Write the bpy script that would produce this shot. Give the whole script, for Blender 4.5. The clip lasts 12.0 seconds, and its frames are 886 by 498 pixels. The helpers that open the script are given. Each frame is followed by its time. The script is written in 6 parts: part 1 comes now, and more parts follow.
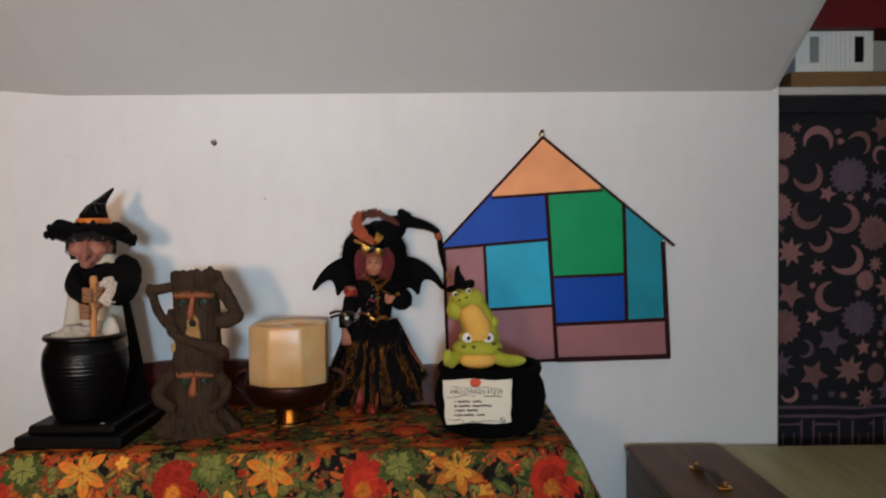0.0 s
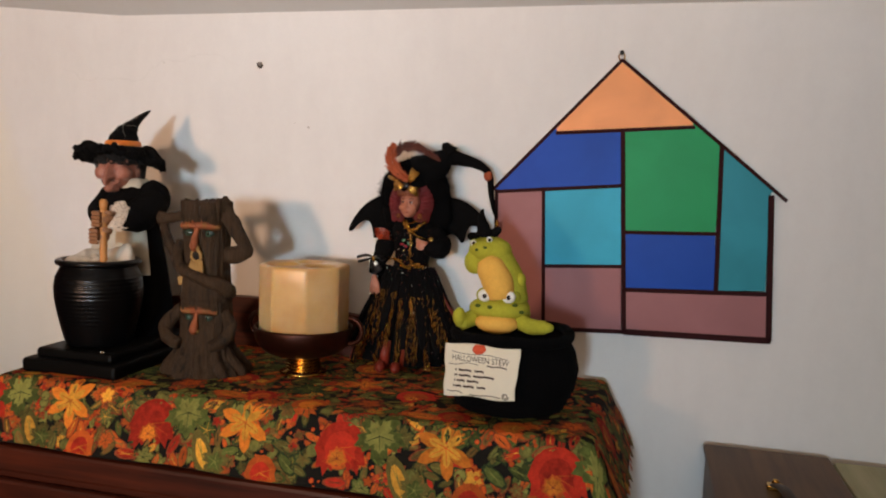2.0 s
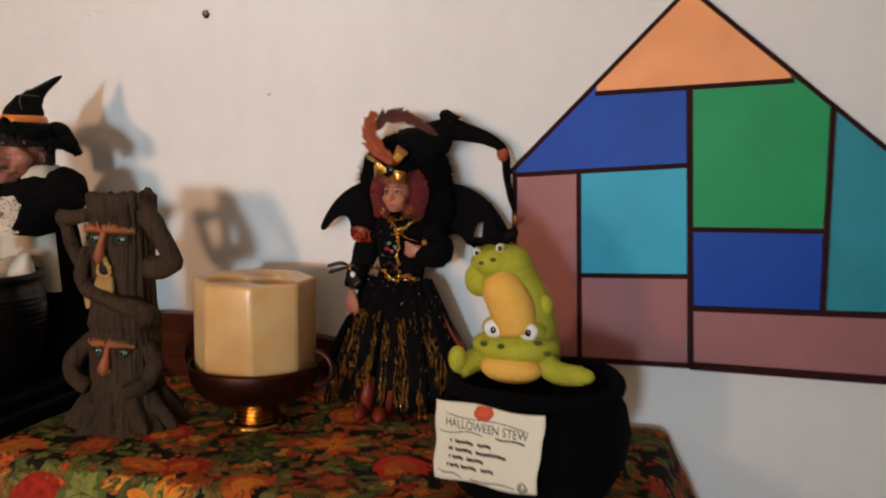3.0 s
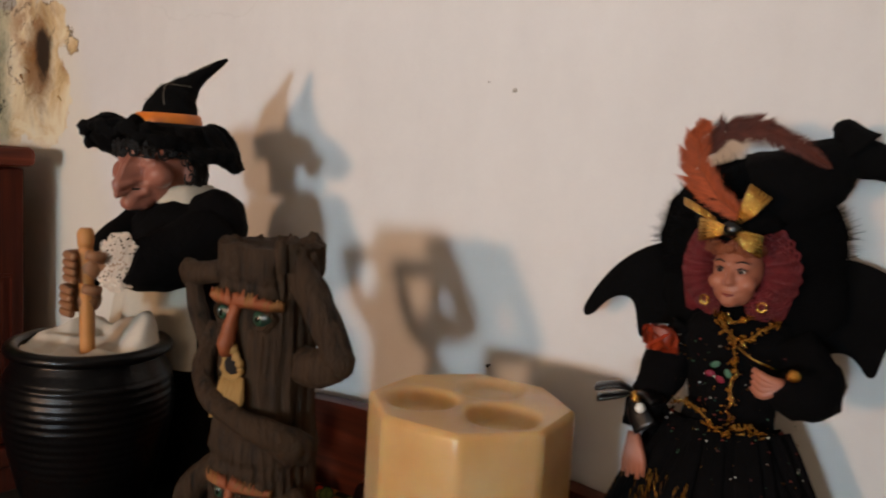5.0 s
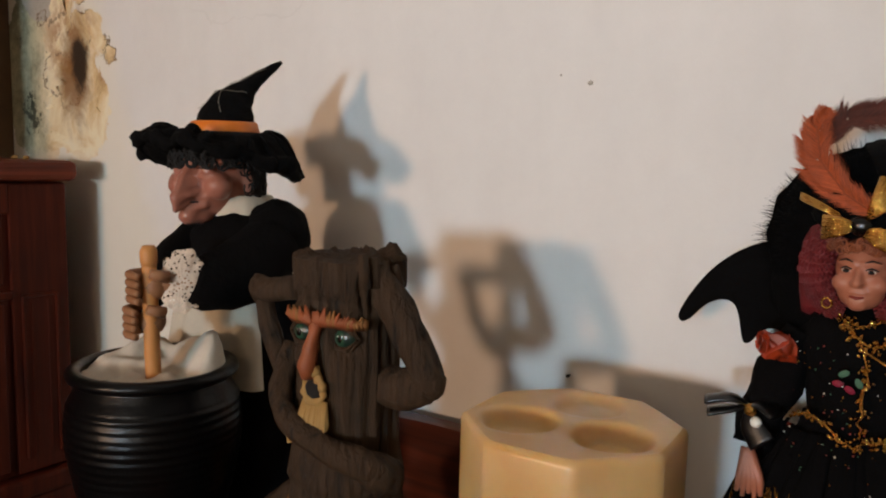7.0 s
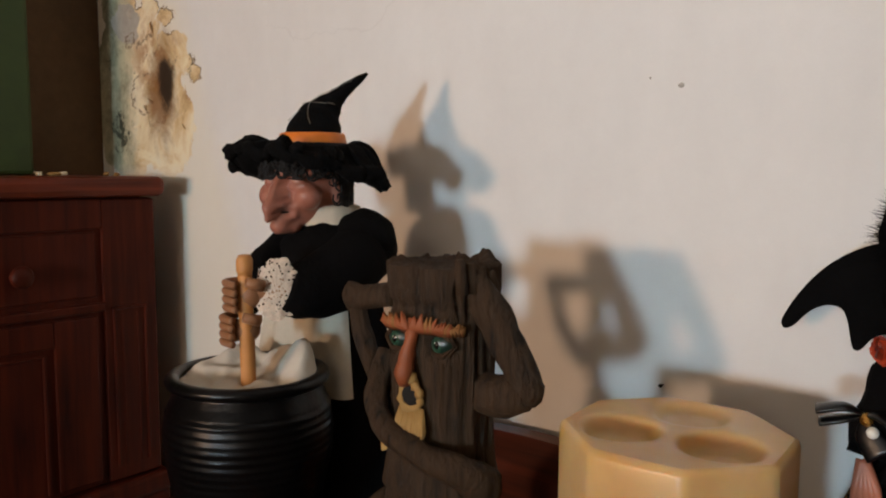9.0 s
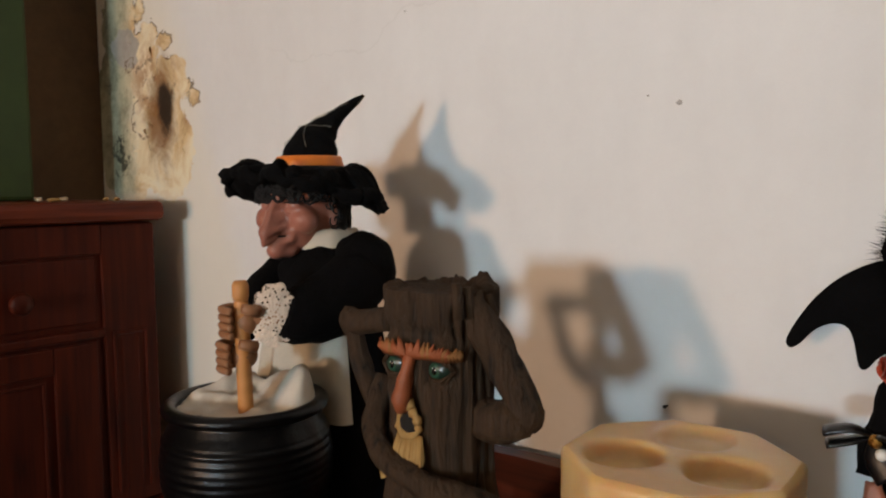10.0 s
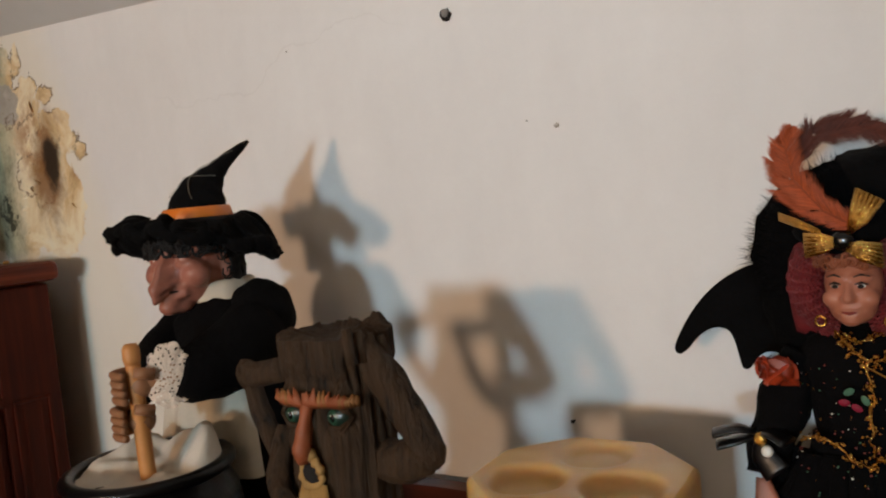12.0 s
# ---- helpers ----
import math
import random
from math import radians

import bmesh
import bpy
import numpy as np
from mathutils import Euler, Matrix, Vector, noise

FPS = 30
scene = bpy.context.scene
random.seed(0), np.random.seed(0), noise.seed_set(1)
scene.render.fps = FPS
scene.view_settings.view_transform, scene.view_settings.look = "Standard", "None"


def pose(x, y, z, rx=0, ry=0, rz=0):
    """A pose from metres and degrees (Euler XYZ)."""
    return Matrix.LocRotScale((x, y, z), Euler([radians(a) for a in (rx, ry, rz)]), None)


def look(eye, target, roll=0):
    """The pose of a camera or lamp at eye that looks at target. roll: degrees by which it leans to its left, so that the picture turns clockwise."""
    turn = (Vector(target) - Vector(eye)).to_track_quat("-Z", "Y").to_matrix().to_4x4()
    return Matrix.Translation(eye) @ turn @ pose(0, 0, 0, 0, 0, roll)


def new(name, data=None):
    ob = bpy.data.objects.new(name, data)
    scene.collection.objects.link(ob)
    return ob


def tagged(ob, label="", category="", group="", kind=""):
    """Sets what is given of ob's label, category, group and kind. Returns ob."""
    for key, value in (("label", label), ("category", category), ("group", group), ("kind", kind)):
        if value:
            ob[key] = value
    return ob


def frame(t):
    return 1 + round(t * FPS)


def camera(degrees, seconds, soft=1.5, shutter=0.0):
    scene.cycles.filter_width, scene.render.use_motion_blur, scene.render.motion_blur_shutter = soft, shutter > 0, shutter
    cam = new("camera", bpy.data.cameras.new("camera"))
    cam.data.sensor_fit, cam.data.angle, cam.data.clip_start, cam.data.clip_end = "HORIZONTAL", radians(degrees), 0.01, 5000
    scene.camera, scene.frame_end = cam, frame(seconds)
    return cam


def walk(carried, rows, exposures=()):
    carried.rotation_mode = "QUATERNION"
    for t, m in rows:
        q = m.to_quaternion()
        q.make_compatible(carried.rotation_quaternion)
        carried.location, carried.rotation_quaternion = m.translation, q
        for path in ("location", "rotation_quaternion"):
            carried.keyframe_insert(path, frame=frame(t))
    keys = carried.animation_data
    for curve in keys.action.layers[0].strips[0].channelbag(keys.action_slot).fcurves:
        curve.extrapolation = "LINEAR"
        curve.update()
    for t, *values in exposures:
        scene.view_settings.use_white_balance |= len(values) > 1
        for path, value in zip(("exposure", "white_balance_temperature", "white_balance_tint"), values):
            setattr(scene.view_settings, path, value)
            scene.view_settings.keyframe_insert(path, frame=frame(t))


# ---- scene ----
cam = camera(59.7, 12.0, soft=2.0, shutter=0.35)
PATH = [
    (0, (0.025, 0.046, 1.47), (0.046, 2.045, 1.413), -0.5),
    (0.5, (0.048, 0.125, 1.457), (-0.056, 2.117, 1.314), -0.6),
    (1, (0.221, 0.217, 1.46), (-0.122, 2.181, 1.297), 1.0),
    (1.5, (0.313, 0.257, 1.444), (-0.167, 2.193, 1.307), 1.9),
    (2, (0.308, 0.293, 1.445), (-0.197, 2.219, 1.262), 2.0),
    (2.5, (0.271, 0.452, 1.422), (-0.238, 2.373, 1.192), 0.7),
    (2.7, (0.269, 0.535, 1.433), (-0.25, 2.451, 1.19), 0.6),
    (4.3, (0.136, 0.986, 1.489), (-0.902, 2.679, 1.276), 4.9),
    (4.5, (0.108, 1.015, 1.498), (-0.932, 2.704, 1.254), 4.5),
    (4.7, (0.078, 1.040, 1.472), (-1.001, 2.711, 1.262), 3.5),
    (5, (0.030, 1.032, 1.464), (-1.073, 2.684, 1.235), 3.5),
    (5.2, (0.009, 1.026, 1.468), (-1.102, 2.671, 1.233), 3.5),
    (5.5, (-0.012, 1.024, 1.470), (-1.129, 2.665, 1.230), 3.1),
    (6, (-0.026, 1.033, 1.467), (-1.152, 2.667, 1.213), 2.2),
    (6.5, (-0.031, 1.04, 1.467), (-1.162, 2.671, 1.22), 1.7),
    (8.5, (-0.052, 1.026, 1.459), (-1.279, 2.591, 1.251), 0.7),
    (9, (-0.056, 1.026, 1.459), (-1.327, 2.556, 1.254), 0.4),
    (9.5, (-0.056, 1.026, 1.459), (-1.338, 2.55, 1.276), 0.4),
    (10, (-0.056, 1.036, 1.463), (-1.341, 2.56, 1.301), -0.5),
    (10.5, (-0.057, 1.047, 1.467), (-1.25, 2.644, 1.309), -1.9),
    (11, (-0.064, 1.036, 1.471), (-1.185, 2.686, 1.338), -3.2),
    (11.5, (-0.054, 1.032, 1.476), (-1.174, 2.684, 1.344), -3.9),
    (12, (-0.032, 1.052, 1.477), (-1.167, 2.693, 1.351), -5.5),
]
EXPOSURES = [(0, -0.28, 6250, 6), (0.5, -0.26, 6550, 8), (1.2, -0.08, 7050, 11), (2.5, -0.10, 7050, 11), (5.0, -0.31, 6950, 9), (5.5, -0.29, 6850, 8), (9.5, -0.26, 6700, 5), (11.5, -0.29, 6700, 4), (12, -0.35, 6700, 4)]
walk(cam, [(t, look(eye, target, roll)) for t, eye, target, roll in PATH], EXPOSURES)

# ---- world and light ----
world = bpy.data.worlds.new("sky")
scene.world = world
world.use_nodes = True
wn = world.node_tree.nodes
sky = wn.new("ShaderNodeTexSky")
sky.sky_type, sky.sun_disc, sky.sun_elevation, sky.sun_rotation = "NISHITA", False, radians(30), radians(170)
world.node_tree.links.new(sky.outputs[0], wn["Background"].inputs[0])
wn["Background"].inputs[1].default_value = 0.08


def lamp(name, kind, m, watts, colour, **sizes):
    data = bpy.data.lights.new(name, kind)
    data.energy, data.color = watts, colour
    ob = new(name, data)
    ob.matrix_world = m
    return ob


# daylight that enters by the small window behind the camera
window_light = lamp("window_daylight", "AREA", look((0.18, -2.42, 1.48), (-0.38, 1.68, 1.80)), 11.6, (0.58, 0.79, 1.0))
window_light.data.shape, window_light.data.size, window_light.data.size_y = "RECTANGLE", 0.30, 0.34
window_light.data.spread = radians(66)
# warm bulb of a shaded room lamp behind the camera
bulb = lamp("room_lamp_bulb", "SPOT", look((-0.78, -1.0, 1.5), (-0.54, 1.68, 1.96)), 124, (1.0, 0.635, 0.42))
bulb.data.shadow_soft_size, bulb.data.spot_size, bulb.data.spot_blend = 0.105, radians(64), 1.0
# added weak warm fill that lifts the shadows; no such lamp is known
fill_light = lamp("fill_light", "POINT", pose(0.7, -1.5, 2.05), 34, (1.0, 0.78, 0.60))
fill_light.data.shadow_soft_size = 0.4


# ---- materials ----
def lin(r, g, b):
    return tuple((c / 12.92 if c <= 0.04045 else ((c + 0.055) / 1.055) ** 2.4) for c in (r / 255, g / 255, b / 255)) + (1.0,)


class Nodes:
    """A small helper round one material's node tree."""

    def __init__(self, name):
        self.mat = bpy.data.materials.new(name)
        self.mat.use_nodes = True
        self.t = self.mat.node_tree
        self.bsdf = self.t.nodes["Principled BSDF"]

    def node(self, kind, **inputs):
        n = self.t.nodes.new(kind)
        for key, value in inputs.items():
            self.put(n.inputs[key.replace("_", " ")], value)
        return n

    def put(self, socket, value):
        if isinstance(value, bpy.types.NodeSocket):
            self.t.links.new(value, socket)
        else:
            socket.default_value = value

    def pos(self):
        return self.node("ShaderNodeNewGeometry").outputs["Position"]

    def noise(self, scale, detail=4.0, rough=0.55, vector=None, distort=0.0):
        n = self.node("ShaderNodeTexNoise", Scale=scale, Detail=detail, Roughness=rough, Distortion=distort)
        self.put(n.inputs["Vector"], vector if vector is not None else self.pos())
        return n.outputs["Fac"]

    def stretch(self, sx, sy, sz):
        n = self.node("ShaderNodeVectorMath")
        n.operation = "MULTIPLY"
        self.put(n.inputs[0], self.pos())
        n.inputs[1].default_value = (sx, sy, sz)
        return n.outputs[0]

    def ramp(self, fac, *stops):
        n = self.t.nodes.new("ShaderNodeValToRGB")
        self.put(n.inputs[0], fac)
        el = n.color_ramp.elements
        while len(el) < len(stops):
            el.new(0.5)
        for e, (p, c) in zip(el, stops):
            e.position, e.color = p, c if len(c) == 4 else (*c, 1)
        return n.outputs[0]

    def maths(self, op, a, b=0.0, clamp=False):
        n = self.t.nodes.new("ShaderNodeMath")
        n.operation, n.use_clamp = op, clamp
        self.put(n.inputs[0], a)
        self.put(n.inputs[1], b)
        return n.outputs[0]

    def mix(self, fac, a, b):
        n = self.t.nodes.new("ShaderNodeMix")
        n.data_type = "RGBA"
        self.put(n.inputs[0], fac)
        self.put(n.inputs[6], a)
        self.put(n.inputs[7], b)
        return n.outputs[2]

    def step(self, value, lo, hi):
        n = self.t.nodes.new("ShaderNodeMapRange")
        n.interpolation_type = "SMOOTHSTEP"
        self.put(n.inputs[0], value)
        n.inputs[1].default_value, n.inputs[2].default_value = lo, hi
        return n.outputs[0]

    def bump(self, height, strength=0.3, distance=0.002):
        n = self.node("ShaderNodeBump", Strength=strength, Distance=distance)
        self.put(n.inputs["Height"], height)
        self.put(self.bsdf.inputs["Normal"], n.outputs[0])

    def done(self, colour, rough=0.7, metal=0.0, spec=0.5):
        self.put(self.bsdf.inputs["Base Color"], colour)
        self.put(self.bsdf.inputs["Roughness"], rough)
        self.bsdf.inputs["Metallic"].default_value = metal
        self.bsdf.inputs["Specular IOR Level"].default_value = spec
        return self.mat


def shades(c, k):
    return tuple(min(1.0, a * k) for a in c[:3]) + (1.0,)


def plain(name, colour, rough=0.7, metal=0.0, grain=60.0, vary=0.25, relief=0.25, depth=0.001, spec=0.5, island=0.0):
    """A surface of one colour with mottling at two scales and a fine relief."""
    n = Nodes(name)
    big = n.noise(grain * 0.15, 3)
    fine = n.noise(grain, 5, 0.65)
    both = n.maths("ADD", n.maths("MULTIPLY", big, 0.55), n.maths("MULTIPLY", fine, 0.45))
    if island:
        ran = n.node("ShaderNodeNewGeometry").outputs["Random Per Island"]
        both = n.maths("ADD", both, n.maths("MULTIPLY", n.maths("SUBTRACT", ran, 0.5), island))
    col = n.ramp(both, (0.25, shades(colour, 1 - vary)), (0.75, shades(colour, 1 + vary)))
    if relief:
        n.bump(fine, relief, depth)
    return n.done(col, rough, metal, spec)


def wood(name, dark, light, along=2, grain=90.0, rough=0.45, spec=0.35):
    n = Nodes(name)
    s = [grain, grain, grain]
    s[along] = grain * 0.06
    v = n.stretch(*s)
    g = n.noise(1.0, 6, 0.6, v, 0.6)
    wear = n.noise(7.0, 4)
    f = n.maths("ADD", n.maths("MULTIPLY", g, 0.7), n.maths("MULTIPLY", wear, 0.3))
    n.bump(g, 0.15, 0.001)
    return n.done(n.ramp(f, (0.3, dark), (0.7, light)), rough, 0, spec)


def wall_paint():
    """Old off-white paint with faint roller marks; a damp, peeling patch near the corner."""
    n = Nodes("aged_wall_paint")
    p = n.pos()
    sep = n.node("ShaderNodeSeparateXYZ", Vector=p)
    x, z = sep.outputs[0], sep.outputs[2]
    soft = n.noise(2.2, 3)
    fine = n.noise(45.0, 6, 0.7)
    roller = n.noise(1.0, 3, 0.5, n.stretch(30, 30, 9))
    tone = n.maths("ADD", n.maths("MULTIPLY", soft, 0.6), n.maths("ADD", n.maths("MULTIPLY", fine, 0.2), n.maths("MULTIPLY", roller, 0.2)))
    base = n.ramp(tone, (0.3, lin(216, 211, 206)), (0.7, lin(231, 227, 222)))
    # the damp patch: overlapping tide rings with a scalloped brown edge
    wander = n.maths("MULTIPLY", n.maths("SUBTRACT", n.noise(30.0, 6, 0.72), 0.5), 0.066)
    drift = n.maths("MULTIPLY", n.maths("SUBTRACT", n.noise(34.0, 6, 0.72, n.stretch(1, 1, 1.3)), 0.5), 0.044)
    xw, zw = n.maths("ADD", x, wander), n.maths("ADD", z, drift)

    def tide(places):
        least = None
        for cx, cz, rx, rz in places:
            dx = n.maths("DIVIDE", n.maths("SUBTRACT", xw, cx), rx)
            dz = n.maths("DIVIDE", n.maths("SUBTRACT", zw, cz), rz)
            d = n.maths("SUBTRACT", n.maths("SQRT", n.maths("ADD", n.maths("MULTIPLY", dx, dx), n.maths("MULTIPLY", dz, dz))), 1.0)
            d = n.maths("MULTIPLY", d, min(rx, rz))
            least = d if least is None else n.maths("MINIMUM", least, d)
        return least

    outer = tide(((-1.196, 1.704, 0.026, 0.018), (-1.151, 1.686, 0.022, 0.013), (-1.205, 1.672, 0.036, 0.022), (-1.124, 1.645, 0.030, 0.019), (-1.106, 1.618, 0.026, 0.016), (-1.082, 1.598, 0.018, 0.011), (-1.180, 1.610, 0.080, 0.050), (-1.150, 1.520, 0.072, 0.075), (-1.270, 1.580, 0.110, 0.140), (-1.290, 1.730, 0.06, 0.05), (-1.222, 1.748, 0.013, 0.024)))
    inner = tide(((-1.258, 1.661, 0.016, 0.009), (-1.142, 1.614, 0.018, 0.011), (-1.205, 1.648, 0.030, 0.014), (-1.215, 1.575, 0.040, 0.030), (-1.180, 1.545, 0.026, 0.020)))
    damp = n.step(outer, 0.002, -0.001)
    rim = n.maths("MULTIPLY", n.maths("MULTIPLY", n.step(outer, -0.0022, -0.0003), n.step(outer, 0.0018, 0.0002)), n.maths("MULTIPLY", n.step(zw, 1.575, 1.60), n.step(n.noise(24.0, 3), 0.44, 0.54)))
    ringed = n.maths("MULTIPLY", n.maths("MULTIPLY", n.step(inner, -0.0022, -0.0004), n.step(inner, 0.0022, 0.0004)), n.step(n.noise(34.0, 3), 0.42, 0.54))
    veil = n.step(n.maths("ADD", xw, n.maths("MULTIPLY", n.maths("SUBTRACT", z, 1.60), 0.4)), -1.03, -1.12)
    mottled = n.noise(11.0, 7, 0.66, None, 0.8)
    plaster = n.ramp(mottled, (0.30, lin(164, 120, 66)), (0.42, lin(216, 184, 130)), (0.56, lin(238, 222, 186)), (0.8, lin(234, 228, 212)))
    warm = n.step(tide(((-1.185, 1.625, 0.07, 0.07),)), 0.03, -0.05)
    plaster = n.mix(n.maths("MULTIPLY", warm, n.step(n.noise(19.0, 5, 0.7), 0.42, 0.62)), plaster, lin(170, 120, 72))
    green = n.ramp(n.noise(18.0, 6, 0.7), (0.36, lin(98, 98, 70)), (0.60, lin(186, 180, 146)))
    plaster = n.mix(n.step(xw, -1.235, -1.285), plaster, green)
    # bare grey plaster where the paint has dropped off
    bare = n.step(tide(((-1.272, 1.692, 0.042, 0.030), (-1.250, 1.672, 0.022, 0.014))), 0.002, -0.001)
    plaster = n.mix(bare, plaster, n.ramp(n.noise(40.0, 4), (0.3, lin(150, 142, 130)), (0.7, lin(176, 168, 156))))
    plaster = n.mix(n.maths("MULTIPLY", ringed, 0.9), plaster, lin(96, 66, 34))
    damp = n.maths("MULTIPLY", damp, n.step(z, 1.42, 1.47))
    col = n.mix(n.maths("MULTIPLY", veil, 0.45), base, lin(232, 220, 194))
    col = n.mix(n.maths("MULTIPLY", damp, 0.9), col, plaster)
    col = n.mix(n.maths("MULTIPLY", rim, 0.9), col, lin(84, 60, 32))

    def blot(cx, cz, rx, rz, wobble, scale):
        dx = n.maths("DIVIDE", n.maths("SUBTRACT", x, cx), rx)
        dz = n.maths("DIVIDE", n.maths("SUBTRACT", z, cz), rz)
        d = n.maths("SQRT", n.maths("ADD", n.maths("MULTIPLY", dx, dx), n.maths("MULTIPLY", dz, dz)))
        w = n.maths("MULTIPLY", n.maths("SUBTRACT", n.noise(scale, 6, 0.7, None, 0.5), 0.5), wobble)
        return n.maths("ADD", d, w)

    brown = blot(-1.166, 1.572, 0.040, 0.078, 1.8, 16.0)
    col = n.mix(n.maths("MULTIPLY", n.step(brown, 1.4, 0.45), 0.85), col, lin(128, 84, 40))
    black = blot(-1.154, 1.588, 0.021, 0.040, 1.7, 24.0)
    col = n.mix(n.maths("MULTIPLY", n.step(black, 1.35, 0.70), 0.95), col, lin(38, 27, 17))
    mould = blot(-1.295, 1.515, 0.035, 0.045, 3.6, 60.0)
    col = n.mix(n.maths("MULTIPLY", n.step(mould, 0.75, 0.25), 0.9), col, lin(35, 40, 26))
    spots = n.step(n.noise(75.0, 3, 0.6), 0.66, 0.72)
    col = n.mix(n.maths("MULTIPLY", n.maths("MULTIPLY", spots, n.step(x, -1.16, -1.30)), 0.8), col, lin(52, 50, 34))
    # hairline crack high on the wall
    crack = n.maths("ABSOLUTE", n.maths("SUBTRACT", n.maths("ADD", z, n.maths("MULTIPLY", n.noise(6.0, 5), 0.16)), n.maths("ADD", 1.765, n.maths("MULTIPLY", x, 0.06))))
    span = n.maths("MULTIPLY", n.step(x, -0.93, -0.85), n.step(x, -0.45, -0.55))
    col = n.mix(n.maths("MULTIPLY", n.maths("MULTIPLY", n.step(crack, 0.0022, 0.0), span), 0.09), col, lin(150, 140, 126))
    h = n.maths("ADD", n.maths("MULTIPLY", fine, 0.25), n.maths("ADD", n.maths("MULTIPLY", roller, 0.2), n.maths("MULTIPLY", soft, 0.6)))
    h = n.maths("SUBTRACT", h, n.maths("MULTIPLY", n.maths("MULTIPLY", damp, n.maths("ADD", mottled, 0.3)), 1.2))
    n.bump(h, 0.35, 0.004)
    return n.done(col, 0.75, 0, 0.3)


PAINT = wall_paint()
CEIL = plain("ceiling_paint", lin(206, 203, 198), 0.85, grain=30, vary=0.04, relief=0.2)
BROWNWALL = plain("damp_brown_boarding", lin(92, 68, 46), 0.8, grain=35, vary=0.5, relief=0.5)
FLOORMAT = wood("floor_boards", lin(84, 56, 36), lin(130, 92, 60), 1, 40)
ROOMWALL = plain("room_wall_paint", lin(205, 196, 184), 0.85, grain=25, vary=0.06)
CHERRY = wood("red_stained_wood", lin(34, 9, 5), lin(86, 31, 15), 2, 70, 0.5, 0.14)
# brighter copy of the cabinet wood: light on its top put into the colour
CHERRY_LIT = wood("red_stained_wood_lit", lin(62, 20, 9), lin(124, 52, 26), 1, 70, 0.42, 0.25)
MAHOG = wood("dark_red_dresser_wood", lin(42, 15, 8), lin(96, 40, 22), 0, 70, 0.42)
OAK = wood("brown_case_wood", lin(74, 48, 28), lin(112, 78, 48), 1, 60, 0.5)
PALEOAK = wood("pale_top_wood", lin(150, 140, 100), lin(182, 172, 130), 1, 50, 0.5)
BLACKCLOTH = plain("black_velvet", lin(8, 7, 8), 0.95, grain=160, vary=0.6, relief=0.8, depth=0.002, spec=0.10)
BLACKHAT = plain("black_felt", lin(8, 8, 9), 0.95, grain=220, vary=0.6, relief=0.8, depth=0.002, spec=0.10)
PLUSHBLACK = plain("black_plush", lin(5, 5, 6), 1.0, grain=260, vary=0.5, relief=0.9, depth=0.002, spec=0.1)
IRON = plain("black_enamel", lin(6, 6, 7), 0.31, grain=55, vary=0.35, relief=0.6, depth=0.0016, spec=0.24)
PLINTH = plain("black_plastic", lin(4, 4, 4), 0.5, grain=50, vary=0.3, relief=0.1, spec=0.12)
SKIN = plain("painted_rubber_skin", lin(152, 97, 80), 0.34, grain=70, vary=0.28, relief=0.45, depth=0.0025)
PORCELAIN = plain("painted_porcelain", lin(168, 104, 80), 0.4, grain=110, vary=0.2, relief=0.15)
MITT = plain("tan_rubber", lin(142, 98, 66), 0.55, grain=60, vary=0.2, relief=0.2)
GREYHAIR = plain("dark_curls", lin(14, 12, 12), 0.8, grain=300, vary=0.7, relief=0.8, depth=0.002)
REDHAIR = plain("auburn_curls", lin(104, 24, 28), 0.6, grain=260, vary=0.6, relief=0.9, depth=0.002)
BLOND = plain("ginger_fringe", lin(128, 68, 38), 0.6, grain=260, vary=0.4, relief=0.7, depth=0.001)
ORANGERIB = plain("orange_ribbon", lin(206, 112, 34), 0.4, grain=80, vary=0.25)
WHITECLOTH = plain("white_cotton", lin(190, 180, 162), 0.95, grain=120, vary=0.14, relief=0.5)
GREYTHREAD = plain("grey_thread", lin(120, 116, 106), 0.8)
LACE = plain("white_lace", lin(206, 190, 172), 0.9, grain=240, vary=0.35, relief=0.9, depth=0.002)


def eyelets():
    """Small round openings in the lace."""
    n = LACE.node_tree.nodes
    v = n.new("ShaderNodeTexVoronoi")
    v.inputs["Scale"].default_value = 330.0
    g = n.new("ShaderNodeTexCoord")
    LACE.node_tree.links.new(g.outputs["Object"], v.inputs["Vector"])
    m = n.new("ShaderNodeMath")
    m.operation = "GREATER_THAN"
    m.inputs[1].default_value = 0.30
    LACE.node_tree.links.new(v.outputs["Distance"], m.inputs[0])
    LACE.node_tree.links.new(m.outputs[0], n["Principled BSDF"].inputs["Alpha"])


eyelets()
FLUFF = plain("white_stuffing", lin(208, 198, 182), 1.0, grain=70, vary=0.14, relief=0.35, depth=0.003)
DOWEL = plain("pale_dowel", lin(190, 130, 72), 0.55, grain=60, vary=0.2)


def bark(name, dark, light):
    n = Nodes(name)
    g = n.noise(1.0, 6, 0.65, n.stretch(150, 150, 16), 0.4)
    b = n.noise(22.0, 4)
    n.bump(g, 1.0, 0.006)
    f = n.maths("ADD", n.maths("MULTIPLY", g, 0.7), n.maths("MULTIPLY", b, 0.3))
    return n.done(n.ramp(f, (0.36, dark), (0.47, light), (0.64, shades(light, 1.5))), 0.72, 0, 0.3)


